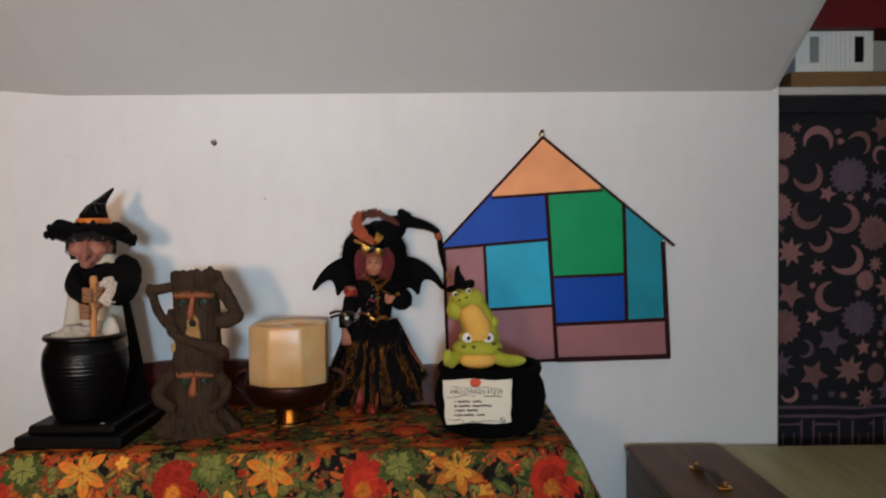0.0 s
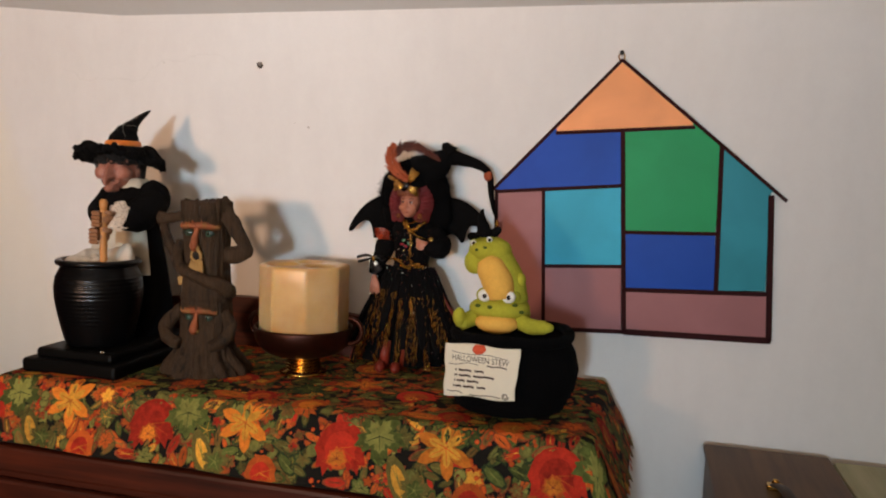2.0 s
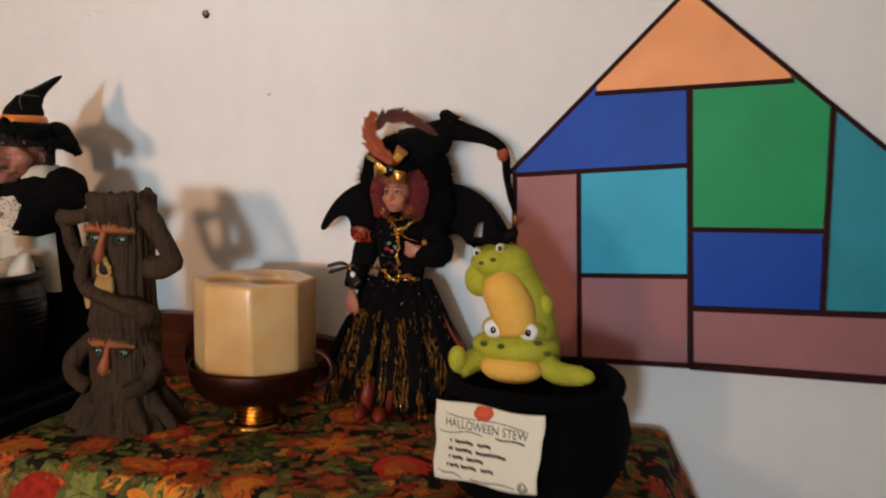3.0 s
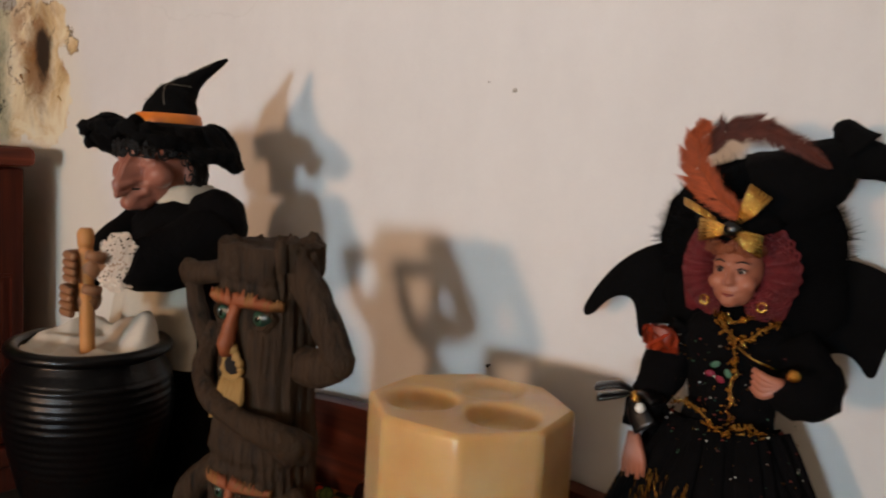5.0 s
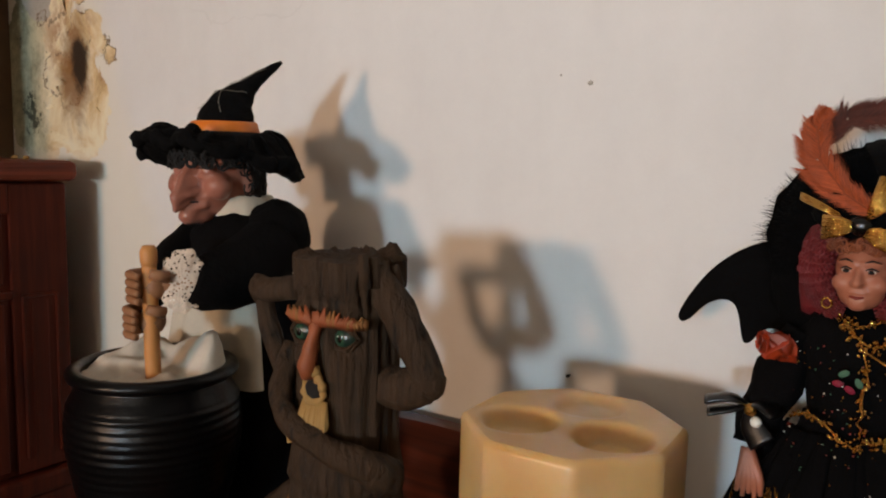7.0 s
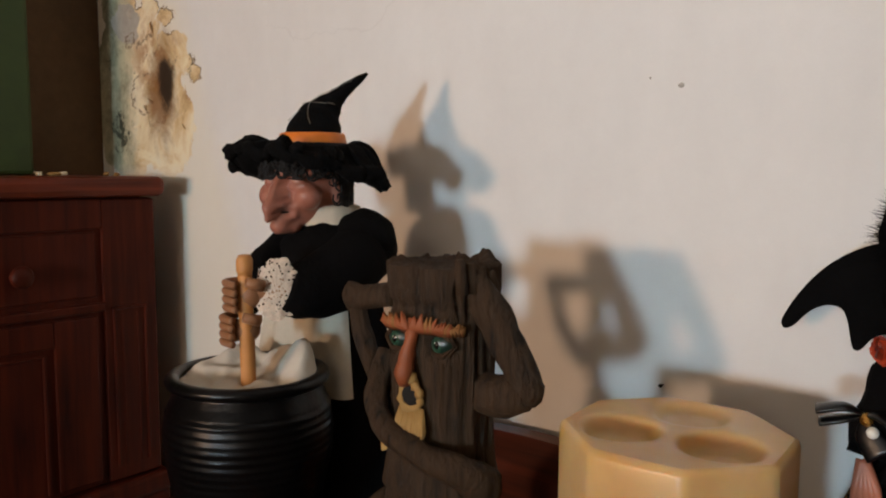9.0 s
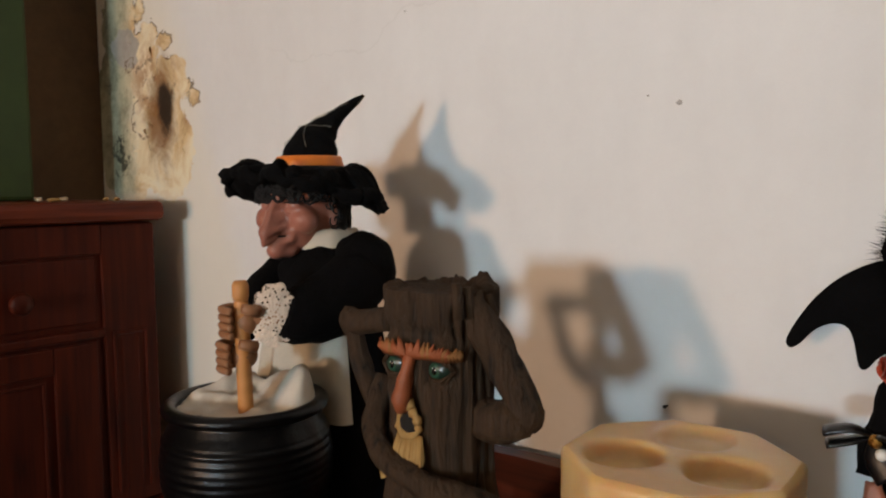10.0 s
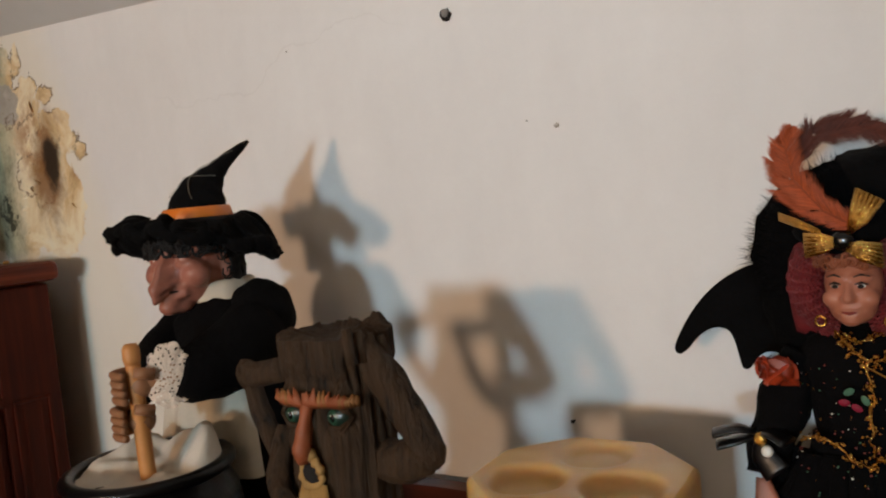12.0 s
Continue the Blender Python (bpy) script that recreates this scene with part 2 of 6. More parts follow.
BARK = bark("painted_resin_bark", lin(13, 9, 6), lin(55, 39, 24))
TERRA = plain("terracotta_paint", lin(138, 72, 38), 0.6, grain=70, vary=0.5, relief=0.5, depth=0.002)
OCHRE = plain("ochre_paint", lin(132, 88, 44), 0.7, grain=90, vary=0.45, relief=0.5)
STRAW = plain("straw_paint", lin(156, 122, 70), 0.75, grain=120, vary=0.3, relief=0.6)
GREENIRIS = plain("pale_green_paint", lin(40, 72, 54), 0.3, grain=90, vary=0.4)
GREENEYE = plain("green_paint", lin(16, 38, 30), 0.3, grain=90, vary=0.4)
DARKHOLE = plain("dark_hollow", lin(18, 13, 10), 0.9)


def wax():
    n = Nodes("ivory_wax")
    f = n.noise(14.0, 4)
    n.bump(n.noise(30.0, 4), 0.18, 0.002)
    n.bsdf.inputs["Subsurface Weight"].default_value = 0.8
    n.bsdf.inputs["Subsurface Radius"].default_value = (0.02, 0.012, 0.006)
    n.bsdf.inputs["Subsurface Scale"].default_value = 0.7
    return n.done(n.ramp(f, (0.3, lin(200, 156, 98)), (0.7, lin(216, 184, 132))), 0.30, 0, 0.5)


WAX = wax()
WICK = plain("charred_wick", lin(16, 14, 12), 0.9)
COPPER = plain("aged_copper", lin(58, 26, 15), 0.4, 0.75, grain=50, vary=0.65, relief=0.25)
BRASS = plain("brass", lin(196, 150, 78), 0.22, 1.0, grain=60, vary=0.2, relief=0.1)
SATIN = plain("black_satin", lin(10, 10, 12), 0.3, grain=90, vary=0.4, relief=0.3)
GOLD = plain("gold_trim", lin(224, 160, 84), 0.15, 1.0, grain=300, vary=0.6, relief=0.9, depth=0.002)
FEATHER = plain("orange_feather", lin(164, 72, 30), 0.7, grain=200, vary=0.35, relief=0.6, island=0.5)
BROWNFEATHER = plain("brown_feather", lin(84, 38, 26), 0.75, grain=150, vary=0.4, relief=0.6, island=0.4)
ORGANZA = plain("orange_red_organza", lin(170, 58, 26), 0.45, grain=90, vary=0.5, relief=0.5, island=0.5)
ROSE = plain("red_silk", lin(118, 32, 16), 0.5, grain=90, vary=0.4, relief=0.5)
GEM = plain("pink_gem", lin(130, 34, 54), 0.08, grain=60, vary=0.3, relief=0)
GEMGREEN = plain("green_gem", lin(70, 104, 84), 0.08, grain=60, vary=0.3, relief=0)
FROG = plain("lime_plush", lin(172, 170, 58), 0.95, grain=200, vary=0.25, relief=0.7, depth=0.0015, spec=0.15)
BELLY = plain("yellow_plush", lin(230, 176, 84), 0.95, grain=200, vary=0.15, relief=0.6, depth=0.0015, spec=0.15)
EYEWHITE = plain("white_bead", lin(232, 230, 222), 0.3, vary=0.05, relief=0)
EYEBLACK = plain("black_bead", lin(8, 8, 8), 0.2, vary=0.1, relief=0)
SPOTGREEN = plain("dark_green_felt", lin(66, 84, 20), 0.9, vary=0.2)
PAPER = plain("cream_paper", lin(226, 216, 192), 0.8, grain=40, vary=0.07, relief=0.1)
INK = plain("brown_ink", lin(58, 44, 34), 0.8)
SEAL = plain("orange_felt", lin(214, 84, 52), 0.85)
CAME = plain("dark_lead_came", lin(46, 15, 17), 0.75, 0.0, grain=80, vary=0.4, spec=0.15)
GREENTIN = plain("dark_green_box", lin(44, 62, 24), 0.6, grain=25, vary=0.5)
SHELFWHITE = plain("white_shelf_edge", lin(190, 186, 176), 0.6, vary=0.08)
TAPBLACK = plain("tapestry_black_cotton", lin(22, 20, 26), 0.95, grain=200, vary=0.4, relief=0.5)
TAPPINK = plain("tapestry_dusty_pink", lin(126, 88, 84), 0.95, grain=70, vary=0.4, relief=0.4, island=0.5)
TAPMAUVE = plain("tapestry_mauve", lin(88, 70, 82), 0.95, grain=70, vary=0.4, relief=0.4)
REDPAINT = plain("dark_red_paint", lin(104, 18, 20), 0.6, grain=40, vary=0.25)
WHITEPAINT = plain("white_painted_wood", lin(214, 214, 206), 0.6, grain=40, vary=0.12)
CARD = plain("brown_cardboard", lin(120, 88, 50), 0.85, grain=40, vary=0.2)


def glass(name, c):
    n = Nodes(name)
    f = n.noise(9.0, 4, 0.5, None, 0.6)
    n.bump(n.noise(16.0, 3, 0.5, None, 0.5), 0.12, 0.003)
    return n.done(n.ramp(f, (0.3, shades(c, 0.9)), (0.7, shades(c, 1.08))), 0.42, 0, 0.12)


GORANGE, GBLUE, GGREEN = glass("orange_glass", lin(242, 160, 104)), glass("blue_glass", lin(4, 66, 162)), glass("green_glass", lin(12, 146, 84))
GCYAN, GTEAL, GPINK = glass("cyan_glass", lin(46, 166, 192)), glass("teal_glass", lin(36, 136, 150)), glass("dusty_pink_glass", lin(160, 106, 106))


def printed(name, c, vary=0.5):
    n = Nodes(name)
    ran = n.node("ShaderNodeNewGeometry").outputs["Random Per Island"]
    f = n.maths("ADD", n.maths("MULTIPLY", n.noise(95.0, 6, 0.75), 0.75), n.maths("MULTIPLY", ran, 0.25))
    n.bump(n.noise(420.0, 2), 0.2, 0.0008)
    return n.done(n.ramp(f, (0.3, shades(c, 1 - 1.25 * vary)), (0.7, shades(c, 1 + 1.35 * vary))), 0.88, 0, 0.25)


CLOTHGROUND = printed("cloth_dark_ground", lin(18, 14, 8), 0.5)
PR_RED, PR_ORANGE, PR_GOLD = printed("print_red", lin(172, 42, 24), 0.4), printed("print_orange", lin(206, 116, 36), 0.35), printed("print_gold", lin(212, 150, 54), 0.35)
PR_GREEN, PR_OLIVE, PR_RUST = printed("print_green", lin(80, 88, 38)), printed("print_olive", lin(92, 82, 38)), printed("print_rust", lin(128, 58, 32))
PR_DARK = printed("print_dark_green", lin(44, 56, 28))
PR_PALE = printed("print_pale_green", lin(120, 118, 58), 0.4)
PR_TAN = printed("print_tan", lin(116, 84, 40), 0.45)
PR_AMBER = printed("print_amber", lin(188, 84, 30), 0.35)


# ---- mesh helpers ----
class Shape:
    """Gathers pieces with their materials into one mesh."""

    def __init__(self):
        self.v, self.f, self.m, self.s, self.mats = [], [], [], [], []

    def slot(self, mat):
        if mat not in self.mats:
            self.mats.append(mat)
        return self.mats.index(mat)

    def add(self, verts, faces, mat, smooth=True):
        k, b = self.slot(mat), len(self.v)
        self.v += [tuple(p) for p in verts]
        for f in faces:
            self.f.append([b + i for i in f])
            self.m.append(k)
            self.s.append(smooth)
        return self

    def rings(self, rings, mat, caps=True, smooth=True, close=True):
        n = len(rings[0])
        verts = [p for r in rings for p in r]
        faces = []
        for i in range(len(rings) - 1):
            for j in range(n if close else n - 1):
                a, b = i * n + j, i * n + (j + 1) % n
                faces.append((a, b, b + n, a + n))
        if caps and close:
            faces.append(tuple(range(n - 1, -1, -1)))
            faces.append(tuple(range((len(rings) - 1) * n, len(rings) * n)))
        return self.add(verts, faces, mat, smooth)

    def lathe(self, profile, centre, mat, seg=40, wob=None, sx=1.0, sy=1.0, turn=0.0, smooth=True, caps=True):
        cx, cy = centre
        rings = []
        for r, z in profile:
            ring = []
            for j in range(seg):
                a = 2 * math.pi * j / seg + turn
                k = r + (wob(a, z) if wob else 0.0)
                ring.append((cx + sx * k * math.cos(a), cy + sy * k * math.sin(a), z))
            rings.append(ring)
        return self.rings(rings, mat, caps, smooth)

    def tube(self, pts, radii, mat, seg=12, flat=1.0, wob=0.0):
        pts = [Vector(p) for p in pts]
        if not hasattr(radii, "__len__"):
            radii = [radii] * len(pts)
        if 3 <= len(pts) <= 12 and max(radii) > 0.0035:
            fine_p, fine_r = [], []
            for i in range(len(pts) - 1):
                a, b, c, d = pts[max(i - 1, 0)], pts[i], pts[i + 1], pts[min(i + 2, len(pts) - 1)]
                for q in range(4):
                    t = q / 4
                    fine_p.append(0.5 * (2 * b + (c - a) * t + (2 * a - 5 * b + 4 * c - d) * t * t + (3 * b - a - 3 * c + d) * t ** 3))
                    fine_r.append(radii[i] + (radii[i + 1] - radii[i]) * (3 * t * t - 2 * t ** 3))
            pts, radii = fine_p + [pts[-1]], fine_r + [radii[-1]]
        rings, side = [], None
        for i, p in enumerate(pts):
            d = (pts[min(i + 1, len(pts) - 1)] - pts[max(i - 1, 0)]).normalized()
            if side is None:
                side = d.cross(Vector((0, 0, 1)) if abs(d.z) < 0.9 else Vector((0, 1, 0))).normalized()
            side = (side - d * side.dot(d)).normalized()
            up = d.cross(side)
            ring = []
            for j in range(seg):
                a = 2 * math.pi * j / seg
                r = radii[i] * (1 + wob * noise.noise(p * 70 + Vector((1.6 * math.cos(a), 1.6 * math.sin(a), 0))))
                ring.append(p + side * (r * math.cos(a)) + up * (r * flat * math.sin(a)))
            rings.append(ring)
        return self.rings(rings, mat)

    def ball(self, c, r, mat, seg=16, rot=(0, 0, 0), lump=0.0, freq=40.0):
        if not hasattr(r, "__len__"):
            r = (r, r, r)
        m = Euler([radians(a) for a in rot]).to_matrix()
        rings, c, half = [], Vector(c), max(6, seg // 2)
        for i in range(half + 1):
            t = math.pi * min(max(i / half, 0.01), 0.99)
            ring = []
            for j in range(seg):
                a = 2 * math.pi * j / seg
                d = Vector((math.sin(t) * math.cos(a), math.sin(t) * math.sin(a), -math.cos(t)))
                k = 1 + (lump * noise.noise(d * freq * 0.05 + c * 31) if lump else 0)
                ring.append(c + m @ Vector((d.x * r[0] * k, d.y * r[1] * k, d.z * r[2] * k)))
            rings.append(ring)
        return self.rings(rings, mat)

    def moulded(self, m, solids, cuts, mat, blend=5.0, reach=95.0, nu=150, nv=110, grain=0.0, freq=0.1):
        """One skin over balls (centre, radii) and rods (end, end, radius, radius) that run softly into one another, with creases pressed in; in millimetres."""
        el = np.radians(np.linspace(-89, 89, nv + 1))[:, None]
        az = np.radians(np.linspace(-180, 180, nu, endpoint=False))[None, :]
        way = np.stack([np.cos(el) * np.sin(az), -np.cos(el) * np.cos(az), np.sin(el) + 0 * az], -1).reshape(-1, 3)

        def rod(p, a, b, ra, rb):
            a, b = np.array(a, float), np.array(b, float)
            h = np.clip(((p - a) @ (b - a)) / ((b - a) @ (b - a)), 0, 1)
            return np.linalg.norm(p - a - h[:, None] * (b - a), axis=1) - (ra + (rb - ra) * h)

        def field(p):
            d = None
            for piece in solids:
                if len(piece) == 2:
                    q, r = p - np.array(piece[0], float), np.array(piece[1], float)
                    k0 = np.linalg.norm(q / r, axis=1)
                    e = k0 * (k0 - 1) / np.maximum(np.linalg.norm(q / r ** 2, axis=1), 1e-6)
                else:
                    e = rod(p, *piece)
                if d is None:
                    d = e
                else:
                    h = np.clip(0.5 + 0.5 * (d - e) / blend, 0, 1)
                    d = d + (e - d) * h - blend * h * (1 - h)
            for piece in cuts:
                e = -rod(p, *piece)
                h = np.clip(0.5 + 0.5 * (e - d) / 2.4, 0, 1)
                d = d + (e - d) * h + 2.4 * h * (1 - h)
            return d

        t = np.full(len(way), reach)
        for _ in range(60):
            t = np.maximum(t - 0.75 * field(way * t[:, None]), 1.0)
        pts = way * t[:, None]
        rings = []
        for i in range(nv + 1):
            ring = []
            for j in range(nu):
                p, d = Vector(pts[i * nu + j]), Vector(way[i * nu + j])
                if grain:
                    p += d * grain * (noise.noise(p * freq) + 0.5 * noise.noise(p * freq * 2.7))
                ring.append(m @ (p * 0.001))
            rings.append(ring)
        return self.rings(rings, mat)

    def crumple(self, c, r, mat, petals, seed):
        """A crumpled knot of thin cloth: folded petals round one point."""
        rnd = random.Random(seed)
        for k in range(petals):
            m = Matrix.Translation(c) @ Euler((rnd.uniform(-0.9, 0.9), rnd.uniform(-0.9, 0.9), rnd.uniform(0, 6.28))).to_matrix().to_4x4() @ Matrix.Rotation(math.pi / 2, 4, "X")
            ph, wide = rnd.uniform(0, 6), rnd.uniform(0.5, 0.9)

            def petal(u, v, m=m, ph=ph, wide=wide):
                a = (u - 0.5) * 2.2
                x, y = r * (0.1 + v) * math.sin(a) * wide, r * (0.1 + v) * math.cos(a)
                return tuple(m @ Vector((x, y, 0.28 * r * math.sin(5 * u + ph) * v + 0.2 * r * math.sin(7 * v + ph))))
            self.sheet(petal, 8, 6, mat)
        return self

    def box(self, lo, hi, mat, bevel=0.003, m=None):
        """A box between two corners with chamfered edges."""
        bm = bmesh.new()
        bmesh.ops.create_cube(bm, size=1)
        for v in bm.verts:
            v.co = Vector([l + (c + 0.5) * (h - l) for l, h, c in zip(lo, hi, v.co)])
        if bevel:
            bmesh.ops.bevel(bm, geom=bm.edges[:], offset=bevel, segments=2, profile=0.5, affect="EDGES")
        bm.verts.index_update()
        vs = [(m @ v.co) if m else v.co.copy() for v in bm.verts]
        self.add(vs, [[v.index for v in f.verts] for f in bm.faces], mat, False)
        bm.free()
        return self

    def plate(self, outline, m, thick, mat, smooth=False):
        """A flat outline (x, y) given thickness along z, set by the pose m."""
        n = len(outline)
        vs = [m @ Vector((x, y, h)) for h in (0, thick) for x, y in outline]
        fs = [tuple(range(n - 1, -1, -1)), tuple(range(n, 2 * n))] + [(i, (i + 1) % n, n + (i + 1) % n, n + i) for i in range(n)]
        return self.add(vs, fs, mat, smooth)

    def sheet(self, fn, nu, nv, mat, smooth=True):
        vs = [fn(i / nu, j / nv) for j in range(nv + 1) for i in range(nu + 1)]
        w = nu + 1
        return self.add(vs, [(j * w + i, j * w + i + 1, (j + 1) * w + i + 1, (j + 1) * w + i) for j in range(nv) for i in range(nu)], mat, smooth)

    def mesh(self, name):
        me = bpy.data.meshes.new(name)
        me.from_pydata(self.v, [], self.f)
        for mat in self.mats:
            me.materials.append(mat)
        me.polygons.foreach_set("material_index", self.m)
        me.polygons.foreach_set("use_smooth", self.s)
        me.update()
        return me

    def thing(self, name, label, category, group="", kind=""):
        return tagged(new(name, self.mesh(name)), label, category, group, kind)

    def part(self, name, parent, label=""):
        ob = new(name, self.mesh(name))
        ob.parent = parent
        return tagged(ob, label)


def holder(name, at, label, category, group=""):
    ob = new(name)
    ob.location = at
    bpy.context.view_layer.update()
    return tagged(ob, label, category, group)


def under(shape, name, parent, label=""):
    """Adds a shape given in world places as a part of an Empty that stands elsewhere."""
    o = Vector(parent.location)
    shape.v = [tuple(Vector(p) - o) for p in shape.v]
    return shape.part(name, parent, label)


def rough_sheet(ob, thick, off=-1.0):
    mod = ob.modifiers.new("thickness", "SOLIDIFY")
    mod.thickness, mod.offset = thick, off
    return ob


# ---- the room ----
WALL_Y, TABLE_Z = 1.68, 1.10
EAST, WEST, SOUTH = 2.0, -1.36, -2.5
KNEE_X = 0.757


def slope(y):
    return 1.752 + (WALL_Y - y) * 0.605


Shape().box((WEST - 0.1, WALL_Y, 0), (KNEE_X, WALL_Y + 0.14, 1.83), PAINT, 0.004).thing("wall_north", "off-white painted low attic wall with a damp peeling patch", "wall", kind="structure")
Shape().box((KNEE_X - 0.12, WALL_Y + 0.14, 0), (KNEE_X, 2.5, 2.45), ROOMWALL, 0).thing("wall_alcove_side", "painted side wall of the alcove", "wall", kind="structure")
Shape().box((KNEE_X - 0.12, 2.5, 0), (EAST + 0.1, 2.6, 2.5), ROOMWALL, 0).thing("wall_alcove_back", "painted back wall of the alcove", "wall", kind="structure")
Shape().box((WEST - 0.1, SOUTH - 0.1, 0), (WEST, WALL_Y, 2.5), BROWNWALL, 0).thing("wall_west", "dark brown damp-stained side wall beside the cabinet", "wall", kind="structure")
Shape().box((EAST, SOUTH - 0.1, 0), (EAST + 0.1, 2.5, 2.5), ROOMWALL, 0).thing("wall_east", "plain painted room wall", "wall", kind="structure")
south = Shape()
south.box((WEST, SOUTH - 0.1, 0), (-0.12, SOUTH, 2.5), ROOMWALL, 0).box((0.36, SOUTH - 0.1, 0), (EAST, SOUTH, 2.5), ROOMWALL, 0)
south.box((-0.12, SOUTH - 0.1, 0), (0.36, SOUTH, 1.22), ROOMWALL, 0).box((-0.12, SOUTH - 0.1, 1.78), (0.36, SOUTH, 2.5), ROOMWALL, 0)
south.thing("wall_south", "plain painted room wall with a small window", "wall", kind="structure")
Shape().box((WEST - 0.1, SOUTH - 0.1, -0.1), (EAST + 0.1, 2.6, 0), FLOORMAT, 0).thing("floor", "brown wooden floor boards", "floor", kind="structure")
ceil = Shape()
Y0, Y1, ZT = 0.62, WALL_Y + 0.05, 0.09
prof = []
for i in range(25):
    y = Y1 + (Y0 - Y1) * i / 24
    prof.append((y, slope(y)))
RISE = 0.053
low = [[(WEST - 0.05, y, z + RISE), (-0.75, y, z), (KNEE_X - 0.02, y, z), (KNEE_X - 0.006, y, z + 0.006), (KNEE_X, y, z + 0.022), (KNEE_X, y, z + ZT + 0.05), (WEST - 0.05, y, z + ZT + 0.05 + RISE)] for y, z in prof]
ceil.rings(low, CEIL, smooth=False)
ZC = slope(Y0)
ceil.box((WEST - 0.05, SOUTH - 0.05, ZC), (KNEE_X, Y0, ZC + 0.12), CEIL, 0).box((KNEE_X, SOUTH - 0.05, ZC), (EAST + 0.05, 2.55, ZC + 0.12), CEIL, 0)
ceil.thing("ceiling", "grey-white plaster attic ceiling that slopes down to the low wall", "ceiling", kind="structure")

FILLER = plain("filler_spot", lin(176, 168, 158), 0.85, grain=400, vary=0.3)
# nail, nail hole and blemishes on the low wall
hole = Shape()
hole.ball((-0.437, WALL_Y - 0.001, 1.652), (0.0062, 0.002, 0.0058), DARKHOLE, 12, lump=0.5, freq=90)
hole.ball((-0.4365, WALL_Y - 0.002, 1.653), (0.0042, 0.004, 0.0042), plain("grey_plug", lin(130, 124, 118), 0.6), 10)
hole.thing("wall_plug", "grey wall plug in a dark screw hole of the wall", "wall plug")
for k, (sx, sz, sr) in enumerate(((-0.332, 1.533, 0.0021), (-0.361, 1.541, 0.0009), (-0.651, 1.657, 0.0011))):
    Shape().ball((sx, WALL_Y, sz), (sr * 1.2, 0.0012, sr), FILLER, 10, lump=0.6, freq=80).thing("wall_mark", "small chipped grey mark on the painted wall", "wall mark", "marks on the wall")

Shape().ball((-0.341, WALL_Y - 0.001, 1.265), (0.0019, 0.0016, 0.0017), DARKHOLE, 10, lump=0.4).ball((-0.3385, WALL_Y - 0.001, 1.2665), (0.0009, 0.0012, 0.0009), DARKHOLE, 8).thing("brad_nail", "tiny black brad nail in the wall behind the candle", "nail")

# curled flakes of paint at the edge of the damp patch
random.seed(5)
for k in range(8):
    fx, fz = -1.085 - 0.17 * random.random(), 1.52 + 0.21 * random.random()
    a0, ln, wd = random.uniform(0, 6.28), random.uniform(0.008, 0.02), random.uniform(0.003, 0.007)

    def flake(u, v, fx=fx, fz=fz, a0=a0, ln=ln, wd=wd):
        px, pz = (u - 0.5) * ln, (v - 0.5) * wd * (0.4 + math.sin(math.pi * u))
        return (fx + px * math.cos(a0) - pz * math.sin(a0), WALL_Y - 0.0006 - 0.006 * v * v * math.sin(math.pi * u), fz + px * math.sin(a0) + pz * math.cos(a0))

    rough_sheet(Shape().sheet(flake, 6, 3, PAINT).thing("paint_flake", "curled flake of cream paint on the damp wall", "paint flake", "paint flakes"), 0.0006)

# ---- dresser, backboard and tablecloth ----
TX0, TX1, TY0 = -0.690, 0.242, 1.328
dresser = holder("dresser", (-0.23, 1.47, 0), "dark red-brown wooden dresser under an autumn-leaf cloth", "dresser")
under(Shape().box((TX0 - 0.05, 1.300, 0.06), (TX1 - 0.02, 1.66, 0.998), MAHOG, 0.004), "body", dresser)
under(Shape().box((TX0, TY0, 1.0), (TX1, 1.665, 1.097), MAHOG, 0.006), "top", dresser)
rail = Shape().box((TX0 - 0.06, 1.268, 0.955), (TX1, 1.298, 0.998), MAHOG, 0.006)
under(rail, "front_rail", dresser, "polished front rail")
for dz in (0.10, 0.385, 0.67):
    drawer = under(Shape().box((TX0 - 0.03, 1.284, dz), (TX1 - 0.04, 1.299, dz + 0.265), MAHOG, 0.006), "drawer", dresser)
back = Shape()


def crest(x):
    return 1.187 + 0.012 * math.cos((x + 0.45) * 9.0)


n = 60
outline = [(TX0 + (TX1 - 0.19 - TX0) * i / n, crest(TX0 + (TX1 - 0.19 - TX0) * i / n)) for i in range(n + 1)]
outline = [(TX0, 1.098)] + outline + [(TX1 - 0.19, 1.098)]
back.plate(outline, Matrix.Translation((0, 1.664, 0)) @ Matrix.Rotation(math.pi / 2, 4, "X"), 0.020, MAHOG)
under(back, "backboard", dresser, "low red-brown wooden backboard with a wavy crest")

CLOTH_Z = TABLE_Z + 0.001
EDGE_R = 0.012
HEM_FRONT, HEM_SIDE = 0.110, 0.11


